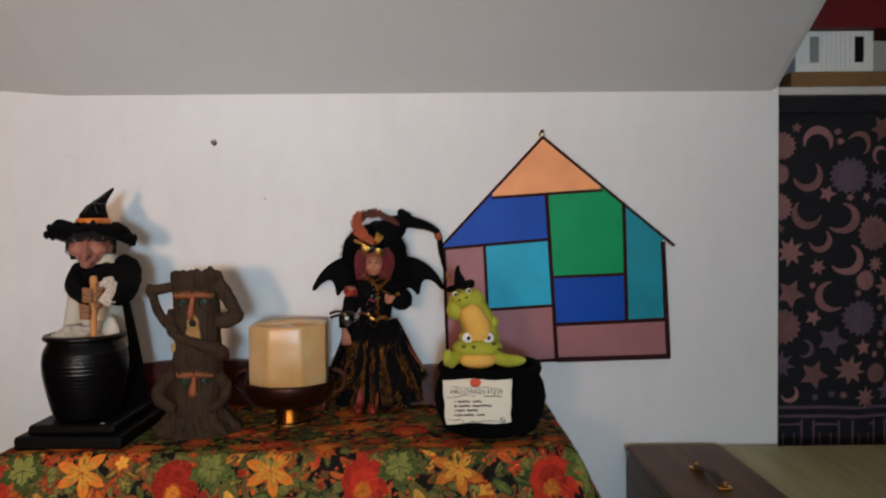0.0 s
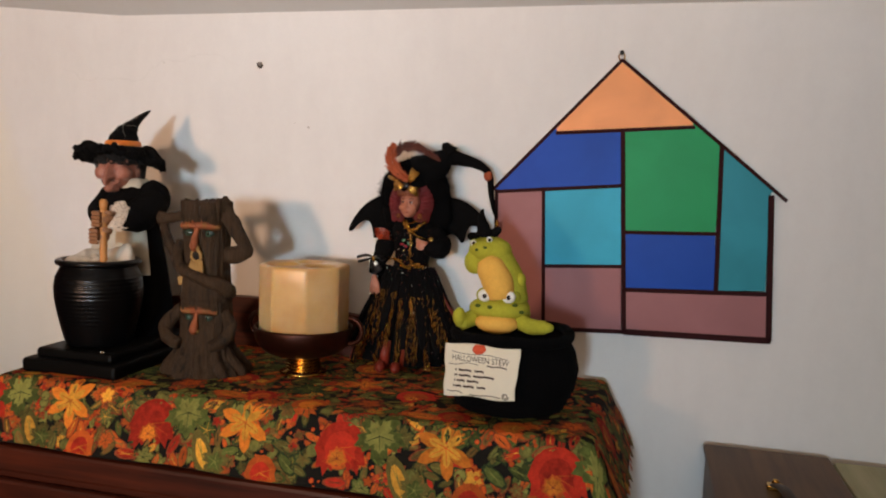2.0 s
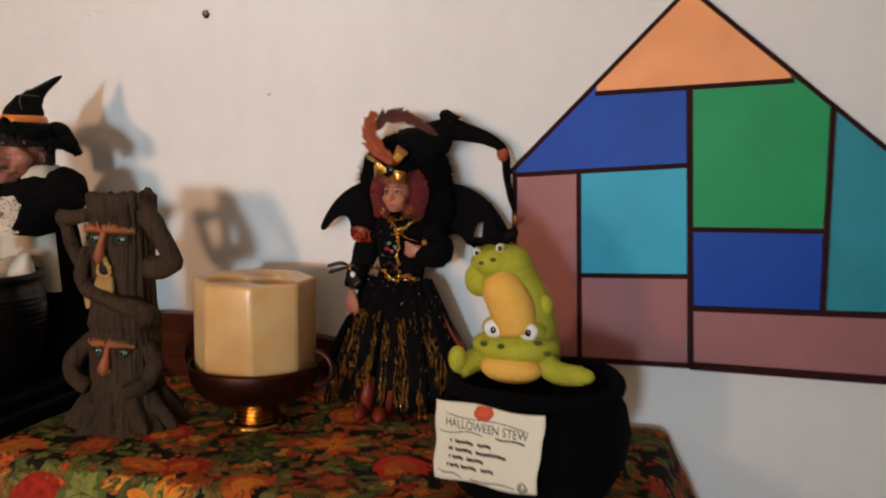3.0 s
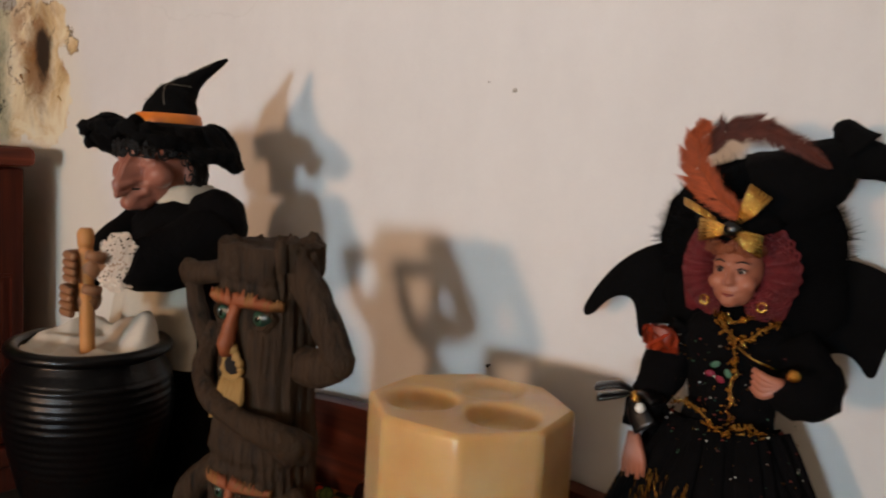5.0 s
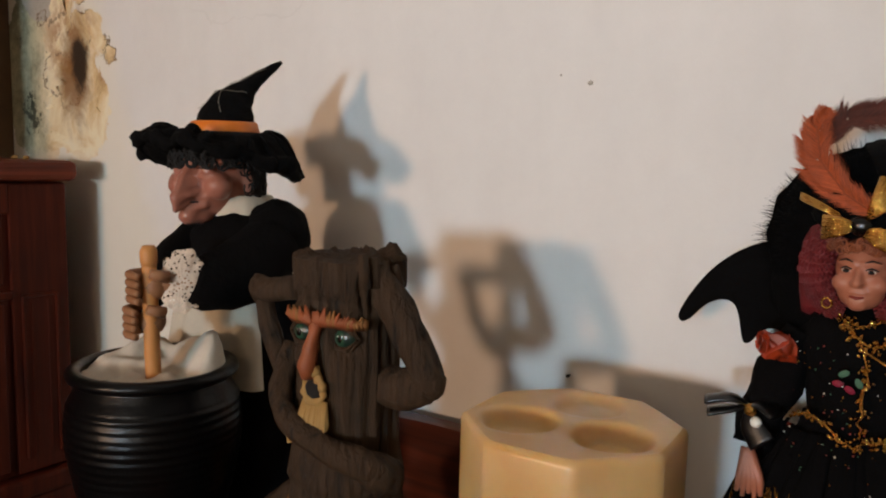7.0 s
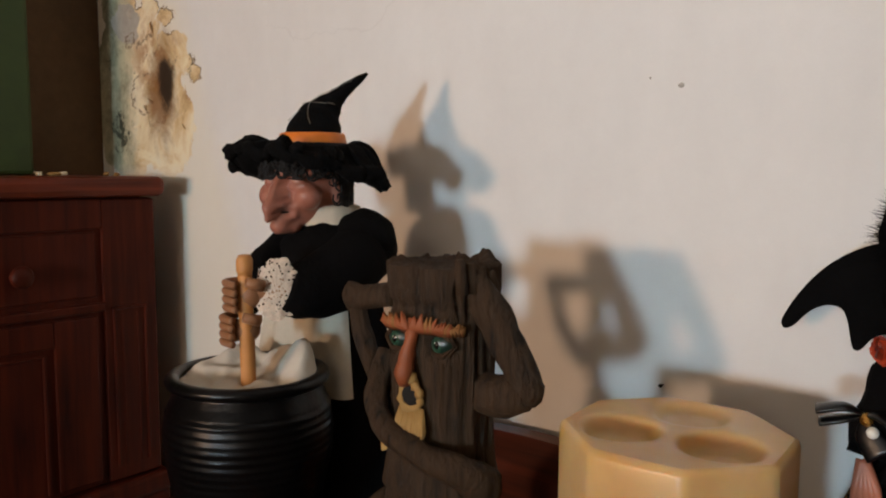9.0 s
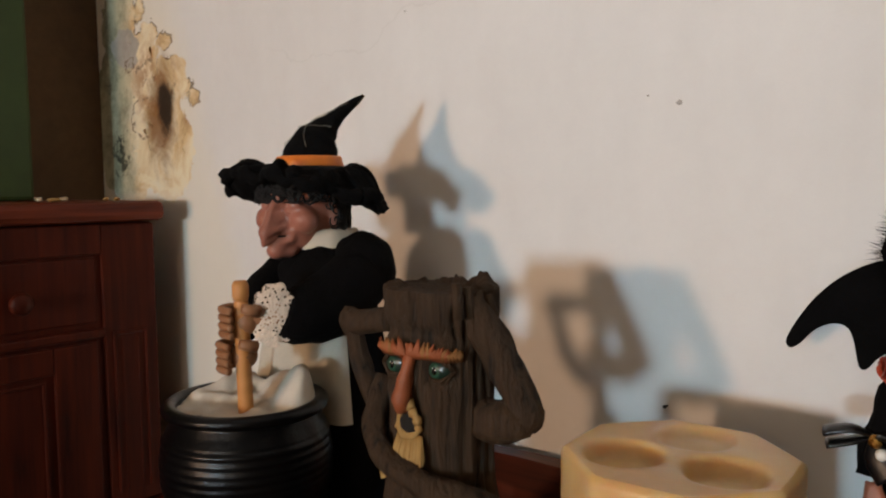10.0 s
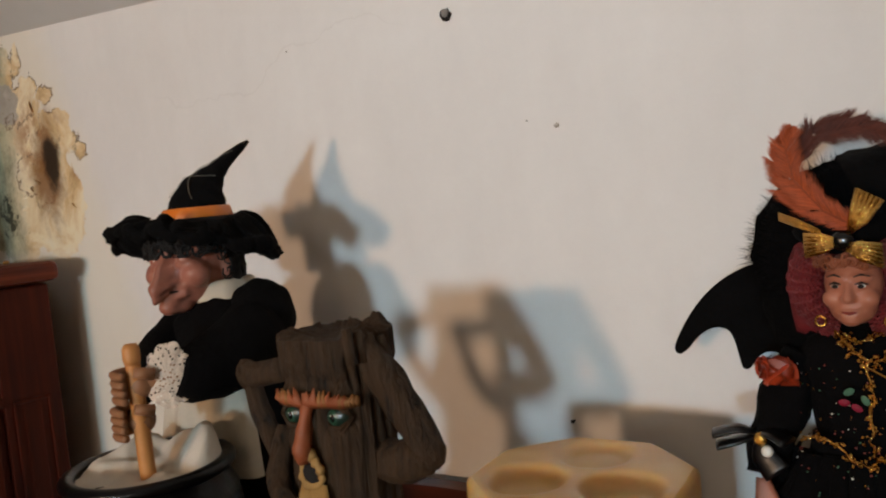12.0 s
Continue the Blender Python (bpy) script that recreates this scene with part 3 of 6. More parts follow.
def drape(x, v, lift=0.0):
    """A place on the cloth: x along the dresser, v from the wall towards the room; past the edges it hangs."""
    depth = 1.655 - TY0 + 0.012
    side = max(0.0, x - TX1, TX0 - x)
    y = 1.655 - v
    z = CLOTH_Z + 0.0012 * noise.noise((x * 9, v * 9, 0)) + lift
    if v > depth:
        over = v - depth
        bend = min(over / EDGE_R, math.pi / 2)
        y = 1.655 - depth - EDGE_R * math.sin(bend) - lift
        z = CLOTH_Z - EDGE_R * (1 - math.cos(bend)) - max(0.0, over - EDGE_R * math.pi / 2) + (lift if bend < 1 else 0)
        y -= 0.0035 * math.sin(x * 23) * max(0.0, over - EDGE_R) / 0.08 + 0.44 * max(0.0, over - EDGE_R)
        z += 0.09 * max(0.0, over - EDGE_R)
    if side > 0:
        sgn = 1 if x > 0 else -1
        bend = min(side / EDGE_R, math.pi / 2)
        edge = TX1 if sgn > 0 else TX0
        fall = EDGE_R * (1 - math.cos(bend)) + max(0.0, side - EDGE_R * math.pi / 2)
        z -= fall * 0.97
        x = edge + sgn * (EDGE_R * math.sin(bend) + 0.48 * fall + lift)
        y -= 0.12 * fall * min(1.0, max(0.0, v - 0.28) / 0.1)
    return (x, y, z)


VMAX = (1.655 - TY0 + 0.012) + HEM_FRONT
UMIN, UMAX = TX0 - HEM_SIDE, TX1 + HEM_SIDE
cloth = rough_sheet(Shape().sheet(lambda a, b: drape(UMAX + (UMIN - UMAX) * a, VMAX * b), 150, 90, CLOTHGROUND).thing("tablecloth", "autumn-leaf printed cotton tablecloth on the dresser, hanging over its edge", "tablecloth"), 0.0012, -1)

random.seed(11)


def leaf_outline(kind, r):
    pts = []
    if kind == "maple":
        for k, (a, d) in enumerate(((-90, 0.42), (-66, 0.80), (-46, 0.68), (-14, 0.98), (8, 0.74), (18, 0.84), (34, 0.78), (50, 1.0), (62, 0.80), (76, 0.84), (90, 1.08))):
            pts.append((r * d * math.cos(radians(a)), r * d * math.sin(radians(a))))
        pts += [(-x, y) for x, y in reversed(pts[1:-1])]
    elif kind == "hand":
        for k in range(6):
            a = radians(90 + 60 * k + (6 if k % 2 else -4))
            wide = 0.30
            pts += [(r * 0.27 * math.cos(a - wide * 1.7), r * 0.27 * math.sin(a - wide * 1.7)), (r * 0.56 * math.cos(a - 0.40), r * 0.56 * math.sin(a - 0.40)), (r * 0.84 * math.cos(a - 0.20), r * 0.84 * math.sin(a - 0.20)), (r * 1.02 * math.cos(a), r * 1.02 * math.sin(a)), (r * 0.84 * math.cos(a + 0.20), r * 0.84 * math.sin(a + 0.20)), (r * 0.56 * math.cos(a + 0.40), r * 0.56 * math.sin(a + 0.40))]
    elif kind == "droop":
        half = [(0.0, 0.92), (0.34, 0.88), (0.66, 0.66), (0.84, 0.34), (0.98, 0.05), (0.86, -0.22), (0.92, -0.62), (0.70, -0.60), (0.64, -0.95), (0.44, -0.66), (0.30, -0.80), (0.16, -0.46), (0.0, -0.62)]
        pts = [(r * a, r * b) for a, b in half] + [(-r * a * 0.94, r * b * 0.97) for a, b in reversed(half[1:-1])]
    elif kind == "broad":
        for k in range(5):
            a = radians(90 + 72 * k)
            pts += [(r * 0.52 * math.cos(a - 0.63), r * 0.52 * math.sin(a - 0.63)), (r * 0.86 * math.cos(a - 0.40), r * 0.86 * math.sin(a - 0.40)), (r * 0.80 * math.cos(a - 0.22), r * 0.80 * math.sin(a - 0.22)), (r * 1.04 * math.cos(a), r * 1.04 * math.sin(a)), (r * 0.80 * math.cos(a + 0.22), r * 0.80 * math.sin(a + 0.22)), (r * 0.86 * math.cos(a + 0.40), r * 0.86 * math.sin(a + 0.40))]
    elif kind == "oval":
        for k in range(10):
            a = 2 * math.pi * k / 10
            pts.append((r * 0.46 * math.cos(a), r * math.sin(a) * (1 if abs(math.sin(a)) < 0.9 else 1.12)))
    else:
        for k in range(8):
            a = 2 * math.pi * k / 8
            pts.append((r * math.cos(a), r * math.sin(a)))
    return pts


prints = Shape()


def print_leaf(kind, x, v, r, turn, mat, inner, level, vein=PR_RUST):
    c, s = math.cos(turn), math.sin(turn)
    out = leaf_outline(kind, r)

    def place(px, py, up):
        return drape(x + px * c - py * s, max(0.0, min(VMAX - 0.0015, v - (px * s + py * c))), up)

    lift = 0.0004 + 0.00022 * level
    nn = len(out)
    mid = place(0, 0, lift)
    core = 0.62 if r > 0.022 else 0.80
    verts = [mid] + [place(px * core, py * core, lift) for px, py in out] + [place(px, py, lift) for px, py in out]
    fs_in = [(0, 1 + i, 1 + (i + 1) % nn) for i in range(nn)]
    fs_out = [(1 + i, 1 + nn + i, 1 + nn + (i + 1) % nn, 1 + (i + 1) % nn) for i in range(nn)]
    prints.add(verts, fs_in, inner, False)
    prints.add(verts, fs_out, mat, False)
    if r > 0.0115 and kind != "dot":
        for i in range(nn):
            px, py = out[i]
            d = math.hypot(px, py)
            if kind != "oval" and d < 0.97 * r:
                continue
            if kind == "oval" and abs(px) > 0.2 * r:
                continue
            wv = 0.0007 if r > 0.022 else 0.0005
            qx, qy = -py / d * wv, px / d * wv
            prints.add([place(qx, qy, lift + 0.0002), place(-qx, -qy, lift + 0.0002), place(px * 0.9, py * 0.9, lift + 0.0002)], [(0, 1, 2)], vein, False)


small = [(PR_DARK, PR_OLIVE), (PR_GREEN, PR_PALE), (PR_DARK, PR_GREEN), (PR_RUST, PR_AMBER), (PR_OLIVE, PR_TAN), (PR_DARK, PR_OLIVE), (PR_RUST, PR_RED), (PR_OLIVE, PR_PALE), (PR_RUST, PR_TAN), (PR_TAN, PR_AMBER)]
for k in range(2100):
    a, b = random.choice(small)
    print_leaf(random.choice(("oval", "oval", "oval", "broad")), random.uniform(UMIN, UMAX), random.uniform(0, VMAX), random.uniform(0.008, 0.015), random.uniform(0, 6.28), a, b, k % 4, random.choice((PR_PALE, PR_TAN, PR_DARK)))
medium = [(PR_OLIVE, PR_PALE), (PR_DARK, PR_OLIVE), (PR_RUST, PR_AMBER), (PR_DARK, PR_GREEN), (PR_RUST, PR_RED), (PR_GREEN, PR_TAN), (PR_RUST, PR_TAN), (PR_DARK, PR_GREEN), (PR_TAN, PR_AMBER), (PR_AMBER, PR_GOLD)]
for k in range(640):
    a, b = random.choice(medium)
    print_leaf(random.choice(("oval", "oval", "oval", "broad")), random.uniform(UMIN, UMAX), random.uniform(0, VMAX), random.uniform(0.013, 0.020), random.uniform(0, 6.28), a, b, 3 + k % 3, random.choice((PR_PALE, PR_GOLD, PR_DARK)))
for k in range(300):
    cx, cv = random.uniform(UMIN, UMAX), random.uniform(0, VMAX)
    for q in range(5 if k % 3 else 1):
        print_leaf("dot", cx + random.uniform(-0.01, 0.01), cv + random.uniform(-0.01, 0.01), random.uniform(0.002, 0.0042) if k % 3 else 0.0095, 0, PR_RED if k % 3 else PR_OLIVE, PR_AMBER if k % 3 else PR_PALE, 5)
# the printed repeat, every 0.305 m along the cloth
REPEAT = ((0.0, 0.372, "hand", 0.043, 0.1, PR_ORANGE, PR_GOLD, PR_AMBER), (0.152, 0.391, "droop", 0.041, 0.15, PR_RED, PR_RED, PR_AMBER), (0.208, 0.368, "broad", 0.039, -0.5, PR_GREEN, PR_PALE, PR_DARK),
          (-0.060, 0.424, "oval", 0.034, 0.5, PR_OLIVE, PR_GOLD, PR_PALE), (0.040, 0.437, "droop", 0.026, 0.3, PR_AMBER, PR_RED, PR_ORANGE), (0.27, 0.432, "broad", 0.024, 1.2, PR_OLIVE, PR_GREEN, PR_PALE),
          (0.085, 0.326, "droop", 0.030, 1.3, PR_AMBER, PR_ORANGE, PR_GOLD), (-0.005, 0.308, "droop", 0.027, 0.4, PR_RED, PR_AMBER, PR_RUST), (0.255, 0.318, "oval", 0.030, 1.4, PR_AMBER, PR_ORANGE, PR_RUST),
          (0.165, 0.288, "broad", 0.030, 2.0, PR_RUST, PR_AMBER, PR_RUST), (0.05, 0.250, "broad", 0.034, 0.6, PR_DARK, PR_GREEN, PR_PALE), (0.22, 0.230, "droop", 0.034, 0.7, PR_RED, PR_AMBER, PR_RUST),
          (0.12, 0.190, "hand", 0.038, 0.3, PR_AMBER, PR_ORANGE, PR_RUST), (0.0, 0.160, "droop", 0.034, 2.4, PR_RUST, PR_RED, PR_RUST), (0.25, 0.140, "broad", 0.032, 1.0, PR_OLIVE, PR_GREEN, PR_DARK), (0.10, 0.09, "droop", 0.034, 1.8, PR_AMBER, PR_ORANGE, PR_RUST))
for rep in range(-2, 3):
    ox = -0.245 + 0.305 * rep
    for row, (dx, v, kind, r, turn, a, b, vein) in enumerate(REPEAT):
        if UMIN + 0.01 < ox + dx < UMAX - 0.01:
            print_leaf(kind, ox + dx, v, r, turn, a, b, 6 + row % 3, vein)
            if kind == "droop" and r > 0.033:
                print_leaf("maple", ox + dx - 0.002, v + 0.38 * r, r * 0.42, turn, PR_AMBER, PR_ORANGE, 9)
tagged(prints.part("printed_leaf_pattern", cloth, "printed red, orange, gold and green autumn leaves and berries"), kind="stuff")

# ---- stirring witch with cauldron ----
plinth = Shape().box((-0.685, 1.336, TABLE_Z), (-0.503, 1.60, TABLE_Z + 0.024), PLINTH, 0.006).box((-0.668, 1.350, TABLE_Z + 0.022), (-0.52, 1.585, TABLE_Z + 0.040), PLINTH, 0.006)
plinth.ball((-0.545, 1.360, TABLE_Z + 0.040), (0.004, 0.003, 0.0012), WHITECLOTH, 10)
plinth.thing("figure_plinth", "black stepped plastic plinth on the leaf cloth", "plinth")

PC = (-0.597, 1.418)
PZ = TABLE_Z + 0.040
cauldron = holder("cauldron", (PC[0], PC[1], PZ), "glossy black ribbed cauldron filled with white stuffing, on a plinth", "cauldron")
prof = [(0.046, 0.0), (0.053, 0.004), (0.058, 0.02), (0.065, 0.05), (0.0705, 0.08), (0.0715, 0.10), (0.069, 0.118), (0.063, 0.130), (0.0605, 0.136)]
body = []
for i in range(len(prof) - 1):
    for k in range(14):
        u = k / 14
        body.append((prof[i][0] * (1 - u) + prof[i + 1][0] * u, PZ + prof[i][1] * (1 - u) + prof[i + 1][1] * u))
body = [(r + (0.00032 * math.sin((z - PZ) * 2 * math.pi / 0.0068) if 0.035 < z - PZ < 0.122 else 0), z) for r, z in body] + [(0.0605, PZ + 0.138)]
under(Shape().lathe(body, PC, IRON, 64), "body", cauldron)
lip = [(0.0605 + 0.0065 * math.cos(a) + 0.002, PZ + 0.1425 + 0.0055 * math.sin(a)) for a in [radians(-120 + 30 * i) for i in range(11)]] + [(0.057, PZ + 0.143), (0.0565, PZ + 0.125)]
under(Shape().lathe(lip, PC, IRON, 64, caps=False), "rim", cauldron, "rolled black rim")


def froth(u, v):
    a, r = 2 * math.pi * u, 0.0575 * v
    x, y = PC[0] + r * math.cos(a), PC[1] + r * math.sin(a)
    z = PZ + 0.141 + 0.009 * noise.noise((x * 34, y * 34, 2)) + 0.006 * noise.noise((x * 80, y * 80, 5))
    z += 0.034 * math.exp(-(((x + 0.566) / 0.034) ** 2 + ((y - 1.454) / 0.026) ** 2)) + 0.016 * math.exp(-(((x + 0.632) / 0.03) ** 2 + ((y - 1.432) / 0.03) ** 2))
    over = max(0.0, v - 0.86) / 0.14
    z -= 0.85 * over ** 2 * max(0.0, z - PZ - 0.141)
    return (x, y, z)


puffs = Shape().sheet(froth, 48, 20, FLUFF)
under(puffs, "white_stuffing", cauldron, "fluffy white stuffing")


def witch():
    s = Shape()
    ax, ay = -0.622, 1.522
    # skirt and coat
    s.lathe([(0.078, TABLE_Z + 0.04), (0.076, 1.20), (0.066, 1.27), (0.055, 1.33), (0.050, 1.35)], (ax, ay + 0.015), BLACKCLOTH, 36, lambda a, z: 0.006 * math.sin(7 * a) * (1.36 - z) / 0.2, sy=0.8)
    # apron
    def apron(u, v):
        a = radians(-130 + 100 * u)
        r = 0.0575 + 0.018 * v + 0.003 * math.sin(u * 22)
        return (ax + r * math.cos(a) * 1.06, ay + 0.012 + r * 0.86 * math.sin(a) - 0.003, 1.352 - 0.10 * v)
    s.sheet(apron, 30, 10, WHITECLOTH)
    # bodice and shoulders
    s.ball((ax + 0.016, ay - 0.002, 1.374), (0.058, 0.048, 0.042), BLACKCLOTH, 56, lump=0.07, freq=50)
    s.ball((ax + 0.055, ay + 0.006, 1.388), (0.028, 0.032, 0.034), BLACKCLOTH, 40, lump=0.08, freq=50)
    s.ball((ax - 0.018, ay - 0.016, 1.382), (0.022, 0.026, 0.030), BLACKCLOTH, 40, lump=0.08, freq=50)
    # sleeves that reach to the stick
    s.tube([(ax - 0.022, ay - 0.02, 1.384), (ax - 0.012, ay - 0.060, 1.366), (-0.606, 1.432, 1.352), (-0.590, 1.414, 1.345)], [0.020, 0.017, 0.014, 0.010], BLACKCLOTH, 28, wob=0.08)
    s.tube([(ax + 0.058, ay - 0.004, 1.380), (ax + 0.066, ay - 0.045, 1.362), (-0.553, 1.440, 1.358), (-0.556, 1.424, 1.362)], [0.030, 0.029, 0.024, 0.020], BLACKCLOTH, 28, wob=0.08)
    s.tube([(-0.556, 1.426, 1.362), (-0.566, 1.412, 1.360), (-0.574, 1.404, 1.357)], [0.010, 0.009, 0.009], MITT, 12)
    # lace cuff, flaring round the wrist
    cm = Matrix.Translation((-0.5535, 1.4165, 1.361)) @ Vector((0.62, -0.76, 0.05)).to_track_quat("Z", "Y").to_matrix().to_4x4()
    def cuff(u, v):
        a = 2 * math.pi * u
        r = 0.0008 + 0.0205 * v + 0.004 * noise.noise((math.cos(a) * 2.5, math.sin(a) * 2.5, 3)) * v
        return tuple(cm @ Vector((r * math.cos(a) * 0.92, r * math.sin(a) * 1.20, 0.006 * math.cos(v * 1.5) + 0.004 * noise.noise((math.cos(a) * 4, math.sin(a) * 4, 9 + 3 * v)) * v)))
    s.sheet(cuff, 66, 6, LACE)
    # mitts round the stick
    for k, (mz, sx) in enumerate(((1.357, 0.004), (1.328, -0.001))):
        s.ball((-0.5765 + sx, 1.4035, mz), (0.0105, 0.0110, 0.0115), MITT, 16)
        for q in range(4):
            s.tube([(-0.5905 + sx, 1.403, mz + 0.010 - 0.0065 * q), (-0.588 + sx, 1.388, mz + 0.010 - 0.0065 * q), (-0.573 + sx, 1.3865, mz + 0.009 - 0.0065 * q)], [0.0034, 0.0036, 0.0030], MITT, 8)
        s.tube([(-0.562 + sx, 1.405, mz + 0.008), (-0.566 + sx, 1.392, mz + 0.012)], [0.005, 0.004], MITT, 8)
    s.tube([(-0.575, 1.402, 1.272), (-0.574, 1.400, 1.33), (-0.571, 1.397, 1.378)], [0.0062, 0.0062, 0.0056], DOWEL, 12)
    s.lathe([(0.0056, 1.374), (0.0066, 1.378), (0.0066, 1.386), (0.0046, 1.390)], (-0.5705, 1.3965), DOWEL, 12)
    # collar
    s.lathe([(0.032, 1.398), (0.034, 1.404), (0.032, 1.414), (0.029, 1.423), (0.026, 1.425)], (ax + 0.012, ay + 0.000), WHITECLOTH, 28, lambda a, z: 0.0012 * math.sin(9 * a))
    # head, turned a little
    h = Matrix.Translation((ax, ay - 0.016, 1.440)) @ Matrix.Rotation(radians(11), 4, "Z")
    def at(x, y, z):
        return h @ Vector((x, y, z))
    solids = [((0, 3, 5), (34, 37, 39)), ((0, -13, -17), (24, 23, 19)), ((0, -40, -33), (9, 9, 7.5)), ((0, -28, -34), (13, 12, 7))]
    solids += [((0, -36, 15), (0, -45, 0), 3.8, 4.4), ((0, -45, 0), (0, -54, -16), 4.4, 5.2), ((0, -54, -16), (0, -55.5, -27), 5.0, 2.8)]
    solids += [((-13, -33, -16), (0, -41, -14), 3.5, 4.0), ((13, -33, -16), (0, -41, -14), 3.5, 4.0), ((-12, -33, -23), (0, -42, -26), 3.4, 3.8), ((12, -33, -23), (0, -42, -26), 3.4, 3.8)]
    cuts = [((-17, -35, -17), (-8, -43, -20.5), 0.6, 1.5), ((-8, -43, -20.5), (8, -43, -20.5), 1.6, 1.6), ((17, -35, -17), (8, -43, -20.5), 0.6, 1.5)]
    for sg in (-1, 1):
        solids += [((sg * 20, -25, -6), (13, 12, 12.5)), ((sg * 15.5, -33, 8), (6.5, 5.5, 4.6)), ((sg * 4, -37, 15.5), (sg * 25, -27, 16), 3.6, 4.2), ((sg * 8, -34, 2.5), (sg * 23, -29, 3), 2.4, 2.4), ((sg * 6.4, -45, -13), (3.8, 5.0, 3.6)), ((sg * 35, 3, -2), (4.5, 8, 13))]
        cuts += [((sg * 9, -42, 9.5), (sg * 23, -36, 7.5), 0.7, 0.5), ((sg * 9, -46, -6), (sg * 15, -38.5, -14), 1.0, 1.2), ((sg * 15, -38.5, -14), (sg * 19, -33, -26), 1.2, 0.6), ((sg * 25, -31, 9), (sg * 32, -22, 12), 0.6, 0.5), ((sg * 25, -31, 5), (sg * 32, -22, 3), 0.6, 0.5), ((sg * 8, -45, -30), (sg * 13, -36, -36), 0.6, 0.5)]
    s.moulded(h, solids, cuts, SKIN, 4.0, grain=0.55, freq=0.16)
    for sg in (-1, 1):
        s.tube([at(sg * 0.0095, -0.0392, 0.0100), at(sg * 0.0160, -0.0388, 0.0098), at(sg * 0.0225, -0.0340, 0.0086)], [0.0004, 0.0010, 0.0004], DARKHOLE, 8)
    s.tube([at(-0.010, -0.0385, -0.0200), at(0, -0.0420, -0.0205), at(0.010, -0.0385, -0.0200)], [0.0006, 0.0012, 0.0006], DARKHOLE, 8)
    # curls
    random.seed(3)
    for k in range(230):
        a = radians(random.uniform(-205, 25))
        rr = 0.0375 + random.uniform(-0.002, 0.0035)
        p = at(rr * math.cos(a), rr * 1.04 * math.sin(a), 0.0195 + random.uniform(-0.007, 0.010) - (random.uniform(0, 0.026) if math.sin(a) > -0.25 else 0))
        tt, cr = random.uniform(0, 6), random.uniform(0.0026, 0.0060)
        side, out = Vector((-math.sin(a + 0.4), math.cos(a + 0.4), 0)), Vector((math.cos(a + 0.4), math.sin(a + 0.4), 0))
        s.tube([p + side * cr * math.cos(tt + 0.9 * q) + Vector((0, 0, cr * math.sin(tt + 0.9 * q))) + out * 0.0006 * q for q in range(7)], [0.0006, 0.0009, 0.0010, 0.0010, 0.0010, 0.0009, 0.0004], GREYHAIR, 5)
    s.sheet(lambda u, v: tuple(at(0.0375 * math.cos(radians(-205 + 230 * u)), 0.0395 * math.sin(radians(-205 + 230 * u)), 0.0165 + 0.026 * v - 0.018 * (1 - v) * max(0.0, math.sin(radians(-205 + 230 * u)) + 0.25))), 40, 4, GREYHAIR)
    for k in range(14):
        a = radians(10 + 160 * k / 13)
        p = at(0.036 * math.cos(a), 0.036 * math.sin(a), 0.0)
        s.tube([p + Vector((0, 0, 0.02)), p, p + Vector((0.002 * math.cos(a), 0.004, -0.025))], [0.007, 0.008, 0.003], GREYHAIR, 8, wob=0.3)
    # hat: thick ruffled brim, band, bent cone
    hx, hy, hz = ax + 0.004, ay - 0.010, 1.480
    def near(a, deg, wide):
        d = a - radians(deg)
        return math.exp(-(math.atan2(math.sin(d), math.cos(d)) / wide) ** 2)
    def brim(u, v):
        a = 2 * math.pi * u
        r = 0.029 + (0.036 + 0.012 * near(a, 214, 0.42) + 0.004 * math.sin(5 * a)) * v
        z = -0.006 * v * v + 0.004 * v * math.sin(4 * a + 0.8) + 0.003 * v * math.sin(9 * a)
        z += 0.016 * near(a, 224, 0.40) * v - 0.024 * near(a, 207, 0.28) * v ** 4 - 0.026 * near(a, 25, 0.75) * v ** 1.5 + 0.012 * near(a, 40, 0.5) * math.sin(math.pi * v)
        p = Vector((hx + r * math.cos(a), hy + r * math.sin(a), hz + z))
        return tuple(p + Vector((0, 0, 0.0050 * v * noise.noise(p * 55) + 0.0022 * v * noise.noise(p * 140))))
    def under_brim(u, v):
        a = 2 * math.pi * u
        x, y, z = brim(u, v)
        fold = 0.008 + 0.024 * near(a, 218, 0.42) + 0.022 * near(a, 28, 0.65)
        return (x, y, z - fold * math.sin(math.pi * min(1.0, 0.15 + 0.85 * v)) ** 0.7 - 0.004 + 0.004 * noise.noise((x * 80, y * 80, 4)))
    s.sheet(brim, 150, 20, BLACKHAT)
    s.sheet(lambda u, v: under_brim(1 - u, v), 150, 20, BLACKHAT)
    s.tube([Vector(brim(i / 120, 1.0)) - Vector((0, 0, 0.004)) for i in range(121)], [0.0054 + 0.0014 * math.sin(i * 0.6) + 0.0010 * math.sin(i * 1.7) for i in range(121)], BLACKHAT, 12, wob=0.45)
    s.ball(brim(211 / 360, 1.05), (0.009, 0.008, 0.008), BLACKHAT, 14, lump=0.4)
    # uneven gathers along the brim
    for q in range(22):
        u = (q + random.uniform(-0.4, 0.4)) / 22
        s.tube([Vector(brim(u, 0.35)), Vector(brim(u + random.uniform(-0.02, 0.02), 0.7)) + Vector((0, 0, 0.001)), Vector(brim(u, 1.0)) - Vector((0, 0, 0.003))], [0.002, random.uniform(0.003, 0.006), 0.0052], BLACKHAT, 10, wob=0.4)
